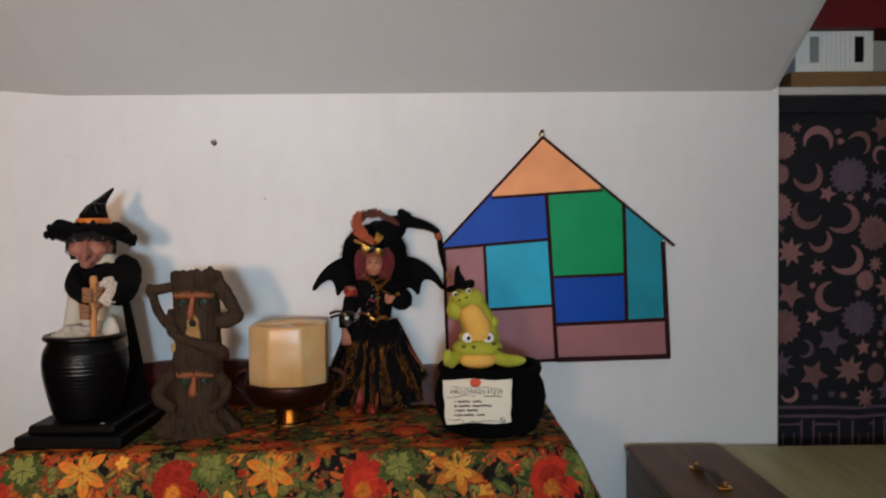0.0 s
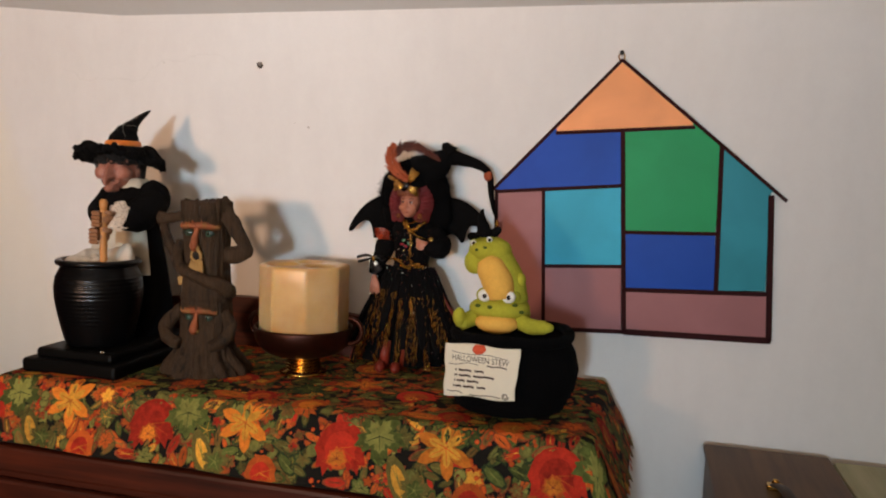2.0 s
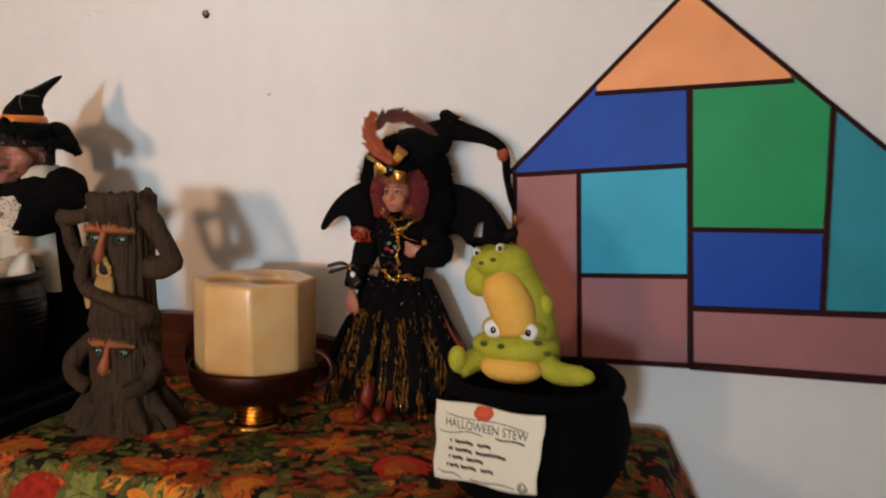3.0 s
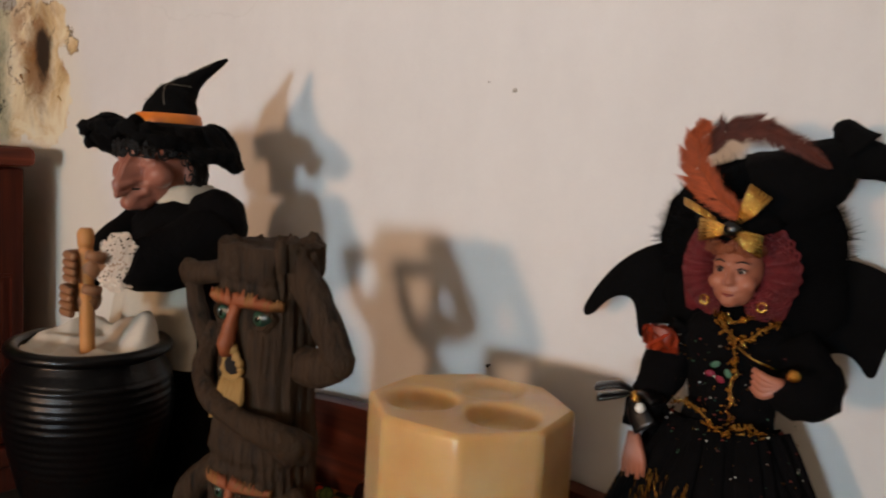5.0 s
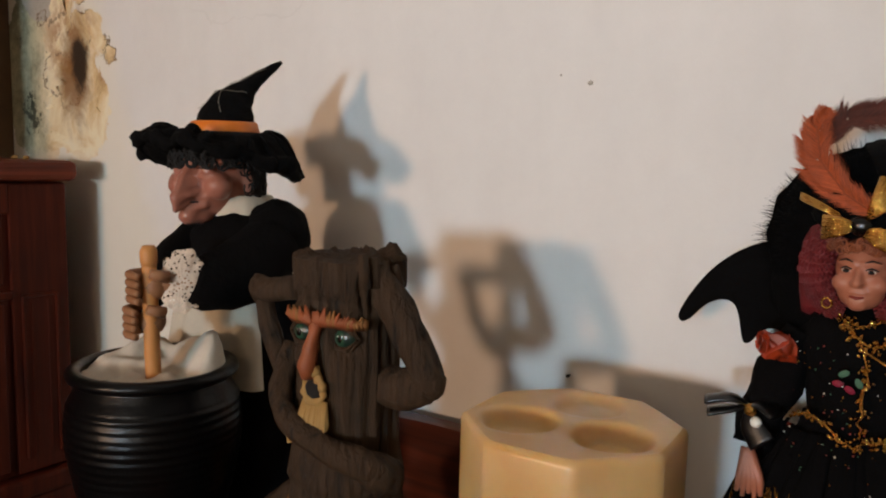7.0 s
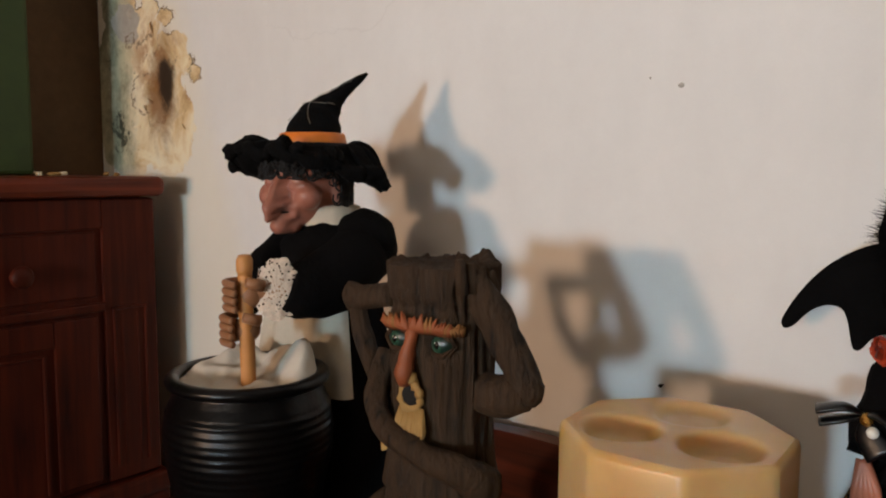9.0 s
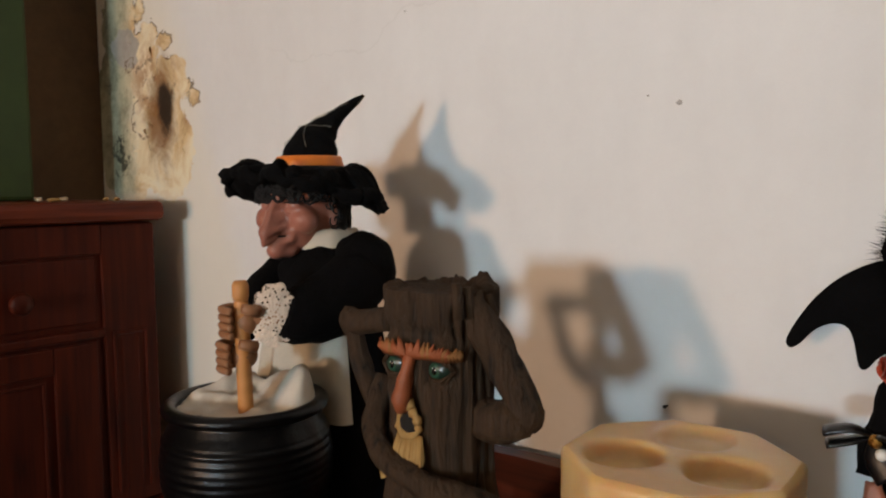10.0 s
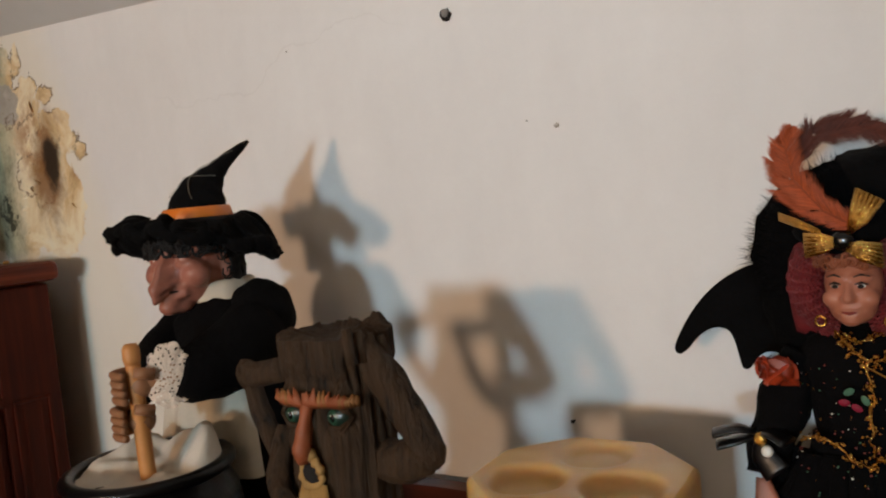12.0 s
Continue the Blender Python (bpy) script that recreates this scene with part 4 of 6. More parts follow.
    s.lathe([(0.0300, hz - 0.003), (0.0315, hz + 0.002), (0.0300, hz + 0.010), (0.0285, hz + 0.012)], (hx - 0.001, hy - 0.001), ORANGERIB, 48, lambda a, z: 0.0009 * math.sin(11 * a + z * 300))
    mid = [Vector((hx + a, hy + b, hz + c)) for a, b, c in ((0, 0, 0), (0.000, 0.001, 0.012), (0.0015, 0.006, 0.025), (0.004, 0.013, 0.036), (0.0065, 0.021, 0.045), (0.009, 0.031, 0.054), (0.0125, 0.043, 0.063), (0.0155, 0.054, 0.071))]
    rad = [0.028, 0.0265, 0.0215, 0.0140, 0.0088, 0.0064, 0.0044, 0.0018]
    s.tube(mid, rad, BLACKHAT, 32, wob=0.06)

    def on_cone(t, a):
        i = min(int(t), len(mid) - 2)
        r = (rad[i] + (rad[i + 1] - rad[i]) * (t - i)) * 1.05 + 0.0007
        d = (mid[i + 1] - mid[i]).normalized()
        e = (Vector((1, 0, 0)) - d * d.x).normalized()
        return mid[i].lerp(mid[i + 1], t - i) + r * (e * math.cos(a) + d.cross(e) * math.sin(a))
    # white stitching on the cone
    for t0, a0, t1, a1 in ((1.0, -1.9, 4.6, -1.2), (1.1, -0.9, 3.4, -1.9), (3.4, -1.9, 5.6, -0.9), (2.2, -1.9, 3.2, -0.3)):
        s.tube([on_cone(t0 + (t1 - t0) * q / 10, a0 + (a1 - a0) * q / 10) for q in range(11)], 0.00026, GREYTHREAD, 6)
    return s


witch().thing("witch_doll", "witch doll in black dress and floppy hat stirring a cauldron", "doll")


# ---- carved tree figurine ----
def tree_figure():
    s = Shape()
    cx, cy = 0.0, 0.0
    random.seed(8)
    seams = [random.uniform(-math.pi, math.pi) for _ in range(26)]

    def gap(a, b):
        d = a - b
        return math.degrees(math.atan2(math.sin(d), math.cos(d)))

    def hollow(a, z, zb, sc):
        """Face forms round the front (-y) at the eye height zb."""
        az, k = gap(a, -math.pi / 2), 0.0
        for sg in (-1, 1):
            k -= 0.0075 * math.exp(-((az - sg * 29) / 12) ** 2 - ((z - zb) / (0.0085 * sc)) ** 2)
            k += 0.0055 * math.exp(-((az - sg * 29) / 17) ** 2 - ((z - zb - 0.0145 * sc) / (0.0055 * sc)) ** 2)
            k += 0.0035 * math.exp(-((az - sg * 30) / 16) ** 2 - ((z - zb + 0.017 * sc) / (0.010 * sc)) ** 2)
        k += 0.0040 * math.exp(-(az / 10) ** 2 - ((z - zb + 0.010) / 0.02) ** 2)
        return k

    def skin(a, z):
        k = 0.0035 * noise.noise((math.cos(a) * 2.2, math.sin(a) * 2.2, z * 9))
        k += 0.0034 * noise.noise((math.cos(a) * 13, math.sin(a) * 13, z * 9)) + 0.0012 * noise.noise((math.cos(a) * 34, math.sin(a) * 34, z * 14))
        ragged = 1.362 + 0.006 * noise.noise((math.cos(a) * 7, math.sin(a) * 7, 3))
        k += 0.0036 / (1 + math.exp((ragged - z) / 0.0012))
        low = 1.226 + 0.004 * noise.noise((math.cos(a) * 7, math.sin(a) * 7, 8))
        k += 0.0045 * math.exp(-max(0.0, z - low) / 0.02) / (1 + math.exp((low - z) / 0.0012))
        if z > 1.345:
            k -= 0.0056 * max(math.exp(-(gap(a, b + 0.05 * math.sin(z * 160 + b)) / 2.0) ** 2) for b in seams) * min(1.0, (z - 1.345) / 0.012)
        else:
            k -= 0.0040 * max(math.exp(-(gap(a, b + 0.08 * math.sin(z * 60 + b)) / 1.6) ** 2) for b in seams[:14])
        if z < 1.16:
            k += 0.012 * (1.16 - z) / 0.06 * (0.5 + 0.5 * math.sin(9 * a + 0.7 * math.sin(3 * a)))
        return k + hollow(a, z, 1.335, 1.0) + hollow(a, z, 1.197, 0.92)

    prof = [(0.074, TABLE_Z), (0.066, 1.112), (0.056, 1.128), (0.050, 1.15), (0.047, 1.18), (0.047, 1.215), (0.0455, 1.222), (0.0435, 1.25), (0.0425, 1.28), (0.043, 1.31), (0.0440, 1.345), (0.0445, 1.37), (0.0445, 1.386)]
    fine = []
    for (r0, z0), (r1, z1) in zip(prof, prof[1:]):
        n = max(2, int((z1 - z0) / 0.0024))
        for k in range(n):
            fine.append((r0 + (r1 - r0) * k / n, z0 + (z1 - z0) * k / n))
    s.lathe(fine + [prof[-1]], (cx, cy), BARK, 150, skin, caps=False)

    def top(u, v):
        a = 2 * math.pi * u
        r = (0.0445 + skin(a, 1.386)) * (1 - 0.96 * v)
        lift = 0.008 * (0.2 + noise.noise((math.cos(a) * 3, math.sin(a) * 3, 7)) + 0.5 * noise.noise((math.cos(a) * 12, math.sin(a) * 12, 2)))
        z = 1.386 + lift * math.sin(math.pi * min(1.0, v * 3.2)) - 0.010 * max(0.0, v - 0.3)
        return (cx + r * math.cos(a), cy + r * math.sin(a), z)
    s.sheet(top, 150, 18, BARK)

    def face(zb, sc):
        f = cy - 0.0405
        for sg in (-1, 1):
            ex, ey = cx + sg * 0.0200 * sc, cy - 0.0305
            s.ball((ex, ey - 0.0012, zb), (0.0112 * sc, 0.0090, 0.0088 * sc), GREENEYE, 22)
            s.ball((ex - 0.001, ey - 0.0078, zb), (0.0052 * sc, 0.0030, 0.0056 * sc), GREENIRIS, 16)
            s.ball((ex - 0.001, ey - 0.0100, zb), (0.0024 * sc, 0.0016, 0.0028 * sc), EYEBLACK, 12)
            # tiny white bead as a modelled highlight on the eye
            s.ball((ex - 0.0020, ey - 0.0112, zb + 0.0018), (0.0005, 0.0005, 0.0006), EYEWHITE, 8)
            for up in (-1, 1):
                for ring in range(2):
                    o = 0.0024 * ring
                    s.tube([(ex - (0.0112 + o) * sc, ey - 0.0045, zb), (ex - 0.005 * sc, ey - 0.0085 + o, zb + up * (0.0066 + o * 1.3) * sc), (ex + 0.004 * sc, ey - 0.0085 + o, zb + up * (0.0074 + o * 1.3) * sc), (ex + (0.0112 + o) * sc, ey - 0.0030, zb)], [0.0010, 0.0019, 0.0019, 0.0010], BARK, 8, wob=0.3)
            # tufted brows
            for q in range(20):
                x = cx + sg * (0.003 + 0.0018 * q) * sc
                y = -math.sqrt(max(0.0, 0.0480 ** 2 - x * x)) + 0.0004
                top = (0.0165 + 0.0060 * random.random() - 0.00025 * q) * sc
                s.tube([(x - sg * 0.0015, y + 0.0008, zb + (0.0090 - 0.0001 * q) * sc), (x, y - 0.0034, zb + 0.0120 * sc), (x + sg * 0.0030 * random.random(), y - 0.0022, zb + top)], [0.0024 * sc, 0.0028 * sc, 0.0004], TERRA if random.random() < 0.9 - 0.035 * q else OCHRE, 8, wob=0.8)
        s.tube([(cx, f - 0.0030, zb + 0.016 * sc), (cx, f - 0.0080, zb + 0.002), (cx - 0.0010, f - 0.0120, zb - 0.010 * sc), (cx - 0.0014, f - 0.0150, zb - 0.019 * sc), (cx - 0.0014, f - 0.0080, zb - 0.0250 * sc)], [0.0050 * sc, 0.0052 * sc, 0.0068 * sc, 0.0080 * sc, 0.0040 * sc], TERRA, 7, flat=1.1, wob=0.5)
        s.ball((cx - 0.0014, f - 0.0100, zb - 0.0225 * sc), (0.0085 * sc, 0.0062, 0.0045 * sc), STRAW, 14, lump=0.3)
    face(1.335, 1.0)
    face(1.197, 0.92)
    # open mouth and beard
    f = cy - 0.0425
    s.tube([(cx + 0.0094 * math.cos(t), f - 0.0062 - 0.0012 * math.sin(2 * t), 1.2995 + 0.0088 * math.sin(t)) for t in [2 * math.pi * i / 18 for i in range(19)]], [0.0025 + 0.0009 * math.sin(2.7 * i) for i in range(19)], STRAW, 10, wob=0.7)
    s.ball((cx, f - 0.0050, 1.2995), (0.0088, 0.0054, 0.0078), DARKHOLE, 14)
    for k in range(110):
        x = cx - 0.0135 + 0.027 * random.random()
        e = 1.250 + 0.016 * random.random() + 0.9 * abs(x - cx)
        s.tube([(x * 0.8, f - 0.0048, 1.2920 - 0.05 * abs(x - cx)), (x * 1.12, f - 0.0085 - 0.004 * random.random(), 1.278 - 0.005 * random.random()), (x * 0.50 + random.uniform(-0.003, 0.003), f - 0.0035 - 0.003 * random.random(), e)], [0.0010, 0.0013, 0.0003], STRAW, 6, wob=0.3)
    # arms: raised to the head on both sides
    s.tube([(cx + 0.022, cy - 0.000, 1.300), (cx + 0.056, cy - 0.006, 1.300), (cx + 0.083, cy - 0.004, 1.307)], [0.015, 0.0150, 0.0130], BARK, 18, wob=0.25)
    s.tube([(cx + 0.086, cy - 0.004, 1.307), (cx + 0.068, cy - 0.006, 1.333), (cx + 0.050, cy - 0.010, 1.358), (cx + 0.036, cy - 0.018, 1.380)], [0.0125, 0.0145, 0.0140, 0.0110], BARK, 18, wob=0.25)
    s.ball((cx - 0.094, cy - 0.008, 1.354), (0.0105, 0.0110, 0.0118), BARK, 14, lump=0.25)
    s.ball((cx + 0.085, cy - 0.004, 1.308), (0.0135, 0.013, 0.0125), BARK, 14, lump=0.2)
    for q in range(4):
        s.tube([(cx + 0.038 + 0.004 * q, cy - 0.034 + 0.010 * q, 1.370), (cx + 0.036 + 0.0035 * q, cy - 0.035 + 0.010 * q, 1.393 - 0.003 * q)], [0.0056, 0.0038], BARK, 8, wob=0.2)
    s.tube([(cx - 0.030, cy - 0.006, 1.292), (cx - 0.058, cy - 0.010, 1.298), (cx - 0.080, cy - 0.008, 1.322), (cx - 0.090, cy - 0.008, 1.352)], [0.011, 0.0105, 0.0095, 0.0085], BARK, 14, wob=0.2)
    s.tube([(cx - 0.094, cy - 0.008, 1.354), (cx - 0.066, cy - 0.012, 1.357), (cx - 0.040, cy - 0.016, 1.362)], [0.0110, 0.0090, 0.0095], BARK, 14, wob=0.2)
    # long arm of the lower face, round the trunk
    pts = [(cx - 0.046, cy - 0.016, 1.318), (cx - 0.044, cy - 0.034, 1.292), (cx - 0.030, cy - 0.048, 1.277), (cx - 0.004, cy - 0.055, 1.268), (cx + 0.024, cy - 0.052, 1.259), (cx + 0.050, cy - 0.034, 1.250), (cx + 0.055, cy - 0.014, 1.238)]
    s.tube(pts, [0.009, 0.0098, 0.0098, 0.0098, 0.0102, 0.0118, 0.012], BARK, 16, wob=0.3)
    s.ball((cx + 0.050, cy - 0.030, 1.245), (0.016, 0.015, 0.014), BARK, 14, lump=0.25)
    s.plate([(0, 0), (0.012, 0.004), (0.010, 0.018), (-0.003, 0.014)], Matrix.Translation((cx - 0.046, cy - 0.020, 1.246)) @ Matrix.Rotation(math.pi / 2, 4, "X"), 0.004, STRAW)
    # crooked arm of the lower trunk
    s.tube([(cx - 0.042, cy - 0.012, 1.205), (cx - 0.064, cy - 0.018, 1.190), (cx - 0.074, cy - 0.022, 1.172), (cx - 0.058, cy - 0.036, 1.158), (cx - 0.036, cy - 0.044, 1.152)], [0.012, 0.013, 0.013, 0.011, 0.009], BARK, 16, wob=0.3)
    s.tube([(cx + 0.042, cy - 0.012, 1.200), (cx + 0.058, cy - 0.024, 1.180), (cx + 0.048, cy - 0.042, 1.160), (cx + 0.026, cy - 0.050, 1.152)], [0.012, 0.0125, 0.011, 0.009], BARK, 16, wob=0.3)
    # roots
    for k in range(11):
        a = 2 * math.pi * k / 11 + 0.2
        s.tube([(cx + r * math.cos(a + w), cy + 0.9 * r * math.sin(a + w), z) for r, w, z in ((0.045, 0, 1.150), (0.060, 0.05, 1.124), (0.078, 0.12, 1.110), (0.088, 0.14, 1.104))], [0.008, 0.0125, 0.010, 0.004], BARK, 10, wob=0.25)
    return s


tree = tree_figure()
TC, TS = math.cos(radians(5)), math.sin(radians(5))
tree.v = [(x if abs(x) < 0.05 or z < 1.2 else x - math.copysign(0.12 * (abs(x) - 0.05), x), y, z) for x, y, z in tree.v]
tree.v = [(-0.408 + 0.91 * (x * TC - y * TS), 1.450 + 0.80 * (x * TS + y * TC), TABLE_Z + (z - TABLE_Z) * 1.022) for x, y, z in tree.v]
tree.thing("tree_statuette", "brown resin tree-trunk statuette with carved faces and bark arms", "statuette")

# ---- candle in a footed bowl ----
CC = (-0.252, 1.503)
candle = Shape()
TOP, BOT, CR = 1.291, 1.170, 0.0765
turn8 = radians(26)
wells = [(CC[0] + 0.036 * math.cos(a), CC[1] + 0.036 * math.sin(a)) for a in (radians(215), radians(340), radians(97))]


def octo(a):
    b = (a - turn8) % (math.pi / 4) - math.pi / 8
    return 0.12 * 0.962 + 0.88 * math.cos(math.pi / 8) / math.cos(b)


def candle_top(u, v):
    a = 2 * math.pi * u
    r = (CR - 0.004) * v * octo(a)
    x, y = CC[0] + r * math.cos(a), CC[1] + r * math.sin(a)
    z = TOP
    for wx, wy in wells:
        d = math.hypot(x - wx, y - wy)
        z -= (0.013 if wy < CC[1] + 0.02 else 0.006) / (1 + math.exp((d - 0.0235) / 0.0016))
    return (x, y, z + (1 - v ** 6) * 0.0012 * noise.noise((x * 40, y * 40, 0)))


NA = 96
candle.sheet(candle_top, NA, 36, WAX)
side = []
for k, (rr, z) in enumerate(((CR - 0.004, TOP), (CR - 0.0012, TOP - 0.0015), (CR, TOP - 0.005), (CR, TOP - 0.03), (CR, 1.23), (CR, BOT + 0.004), (CR - 0.003, BOT))):
    side.append([(CC[0] + rr * octo(2 * math.pi * j / NA) * math.cos(2 * math.pi * j / NA), CC[1] + rr * octo(2 * math.pi * j / NA) * math.sin(2 * math.pi * j / NA), z) for j in range(NA)])
candle.rings(list(reversed(side)), WAX, caps=False)
candle_ob = candle.thing("candle", "thick ivory octagonal wax candle with three burnt-down wells", "candle")
bowl = holder("footed_bowl", (CC[0], CC[1], TABLE_Z), "aged copper footed bowl with a ringed brass stem, holding a candle", "bowl")
under(Shape().lathe([(0.022, 1.133), (0.045, 1.135), (0.064, 1.141), (0.077, 1.153), (0.0830, 1.168), (0.0845, 1.182), (0.0835, 1.185), (0.0815, 1.182), (0.080, 1.168), (0.055, 1.166), (0.01, 1.166)], CC, COPPER, 56, lambda a, z: 0.0008 * noise.noise((math.cos(a) * 5, math.sin(a) * 5, z * 40))), "bowl", bowl)
stem = [(0.0, 1.106)]
for k in range(5):
    z = 1.106 + 0.0055 * k
    stem += [(0.020, z), (0.031 - 0.0010 * k, z + 0.0018), (0.031 - 0.0010 * k, z + 0.0037), (0.020, z + 0.0055)]
under(Shape().lathe(stem, CC, BRASS, 32), "stem", bowl, "ringed brass stem")
under(Shape().lathe([(0.0, TABLE_Z + 0.002), (0.040, TABLE_Z + 0.002), (0.041, TABLE_Z + 0.005), (0.030, TABLE_Z + 0.009), (0.018, TABLE_Z + 0.013)], CC, BRASS, 32), "foot", bowl, "brass foot")
for sg in (-1, 1):
    loop = [(CC[0] + sg * (0.081 + 0.024 * math.sin(t)), CC[1] + 0.004, 1.172 + 0.022 * -math.cos(t) + 0.008) for t in [math.pi * i / 10 for i in range(11)]]
    under(Shape().tube(loop, 0.0040, COPPER, 10), "handle", bowl, "thin copper loop handle")

# ---- dressed witch doll with bat wings ----
def fancy_doll():
    s = Shape()
    cx, cy = -0.102, 1.608
    random.seed(21)
    # skirt of black cloth, with gold-striped strips over it
    s.lathe([(0.080, TABLE_Z + 0.012), (0.072, 1.15), (0.058, 1.20), (0.044, 1.25), (0.032, 1.285), (0.030, 1.295)], (cx - 0.004, cy), BLACKCLOTH, 56, lambda a, z: 0.009 * math.sin(9 * a + 1) * max(0.0, 1.27 - z) / 0.16, sy=0.62)
    for k in range(30):
        a = radians(-185 + 190 * k / 29 + random.uniform(-3, 3))
        pts, l = [], random.uniform(0.10, 0.185)
        for q in range(6):
            t = q / 5
            z = 1.285 - l * t
            r = 0.034 + 0.056 * t + 0.004 * math.sin(3 * t + k)
            pts.append((cx - 0.004 + r * math.cos(a) * 1.15, cy + r * 0.68 * math.sin(a) - 0.002, max(z, TABLE_Z + 0.004)))
        s.tube(pts, [0.004, 0.006, 0.0075, 0.008, 0.0075, 0.005], ROSE if k in (4, 28) else BLACKCLOTH, 8, flat=0.35)
        if k % 3:
            for q in range(60):
                t = random.uniform(0.30, 1.0) * (len(pts) - 1)
                i = min(int(t), len(pts) - 2)
                p = Vector(pts[i]).lerp(Vector(pts[i + 1]), t - i) + Vector((random.uniform(-0.005, 0.005), -0.0035 + random.uniform(-0.002, 0.001), 0))
                s.tube([p, p + Vector((random.uniform(-0.002, 0.002), -0.001, -random.uniform(0.006, 0.020)))], [0.0005, 0.0004], GOLD, 4)
    # shoes
    for sx in (-0.028, 0.0):
        s.ball((cx + sx - 0.006, cy - 0.062, TABLE_Z + 0.012), (0.010, 0.022, 0.010), ROSE, 14, (0, 0, 12))
        s.tube([(cx + sx - 0.004, cy - 0.050, TABLE_Z + 0.012), (cx + sx - 0.002, cy - 0.045, 1.155)], 0.009, ROSE, 10)
    # torso
    s.lathe([(0.030, 1.285), (0.031, 1.30), (0.036, 1.325), (0.042, 1.345), (0.034, 1.362), (0.016, 1.370)], (cx, cy), BLACKCLOTH, 32, lambda a, z: 0.002 * math.sin(8 * a + z * 90), sy=0.75)
    # sleeves with ribbons, one arm bent to the chest
    s.tube([(cx - 0.036, cy - 0.004, 1.350), (cx - 0.047, cy - 0.010, 1.322), (cx - 0.057, cy - 0.018, 1.292), (cx - 0.060, cy - 0.026, 1.270)], [0.015, 0.016, 0.015, 0.013], BLACKCLOTH, 18, wob=0.3)
    s.tube([(cx + 0.036, cy - 0.004, 1.350), (cx + 0.056, cy - 0.014, 1.325), (cx + 0.048, cy - 0.036, 1.322), (cx + 0.038, cy - 0.044, 1.332)], [0.017, 0.019, 0.016, 0.012], BLACKCLOTH, 14, wob=0.2)
    for q in range(5):
        s.tube([(cx - 0.062, cy - 0.030, 1.268), (cx - 0.064 + 0.003 * q, cy - 0.036, 1.252), (cx - 0.066 + 0.004 * q, cy - 0.036, 1.238 - 0.003 * (q % 2))], [0.0045, 0.003, 0.0015], PORCELAIN, 8)
    for q in range(4):
        s.tube([(cx + 0.040, cy - 0.048, 1.330), (cx + 0.030, cy - 0.052, 1.334 - 0.004 * q), (cx + 0.022, cy - 0.050, 1.338 - 0.004 * q)], [0.0045, 0.003, 0.0018], PORCELAIN, 8)
    # satin bow at the cuff
    for ends in (((-0.062, 1.300), (-0.074, 1.304), (-0.090, 1.300)), ((-0.062, 1.300), (-0.074, 1.296), (-0.088, 1.292)), ((-0.062, 1.300), (-0.052, 1.302), (-0.042, 1.298)), ((-0.062, 1.298), (-0.058, 1.286), (-0.050, 1.276))):
        s.tube([(cx + px, cy - 0.034 - 0.003 * k, pz) for k, (px, pz) in enumerate(ends)], [0.0030, 0.0085, 0.0095], SATIN, 14, flat=0.3)
    s.ball((cx - 0.060, cy - 0.038, 1.298), 0.0046, GOLD, 12)
    s.ball((cx - 0.056, cy - 0.038, 1.290), 0.0040, EYEWHITE, 12)
    s.ball((cx + 0.047, cy - 0.050, 1.338), 0.0046, GOLD, 12)
    # crumpled organza knot on the shoulder
    s.crumple((cx - 0.049, cy - 0.034, 1.336), 0.017, ORGANZA, 16, 6)
    # gold lace down the front, round the neck and waist
    def lace(pts, r=0.0022):
        fine = []
        for p, q in zip(pts, pts[1:]):
            for k in range(7):
                fine.append(Vector(p).lerp(Vector(q), k / 7) + Vector((random.uniform(-1, 1), random.uniform(-0.4, 0.4), random.uniform(-1, 1))) * 0.0022)
        s.tube(fine, [r * 0.35 * random.uniform(0.5, 1.5) for _ in fine], GOLD, 6)
        for p in fine:
            for _ in range(3):
                s.ball(p + Vector((random.uniform(-1, 1), random.uniform(-0.6, 0.2), random.uniform(-1, 1))) * r * 1.1, r * random.uniform(0.25, 0.5), GOLD, 6)
    f = cy - 0.036
    lx = cx + 0.007
    lace([(lx - 0.018, f + 0.010, 1.366), (lx, f - 0.001, 1.352), (lx + 0.001, f - 0.001, 1.325), (lx - 0.003, f + 0.004, 1.285)], 0.003)
    lace([(lx + 0.022, f + 0.012, 1.366), (lx + 0.010, f + 0.002, 1.356), (lx, f - 0.001, 1.350)], 0.0024)
    lace([(cx - 0.034, f + 0.010, 1.300), (cx - 0.014, f + 0.004, 1.296), (lx - 0.004, f + 0.002, 1.284), (lx + 0.009, f + 0.003, 1.292), (cx + 0.030, f + 0.010, 1.286)], 0.0028)
    lace([(cx - 0.018, cy - 0.014, 1.370), (cx - 0.010, cy - 0.024, 1.366), (cx, cy - 0.028, 1.364), (cx + 0.010, cy - 0.024, 1.366), (cx + 0.018, cy - 0.014, 1.370)], 0.0018)
    s.tube([(cx + 0.006, f - 0.004, 1.350), (cx + 0.020, f - 0.008, 1.343), (cx + 0.036, f - 0.006, 1.338)], 0.0008, BRASS, 6)
    for k, (gx, gz, mat) in enumerate(((-0.017, 1.327, GEM), (-0.010, 1.324, GEM), (-0.005, 1.329, GEMGREEN), (0.022, 1.324, GEM), (0.026, 1.321, GEM), (-0.014, 1.334, GEMGREEN))):
        s.ball((cx + gx + 0.009, f - 0.004, gz), (0.0036, 0.0016, 0.0022), mat, 12, (0, 30 * k, 0))
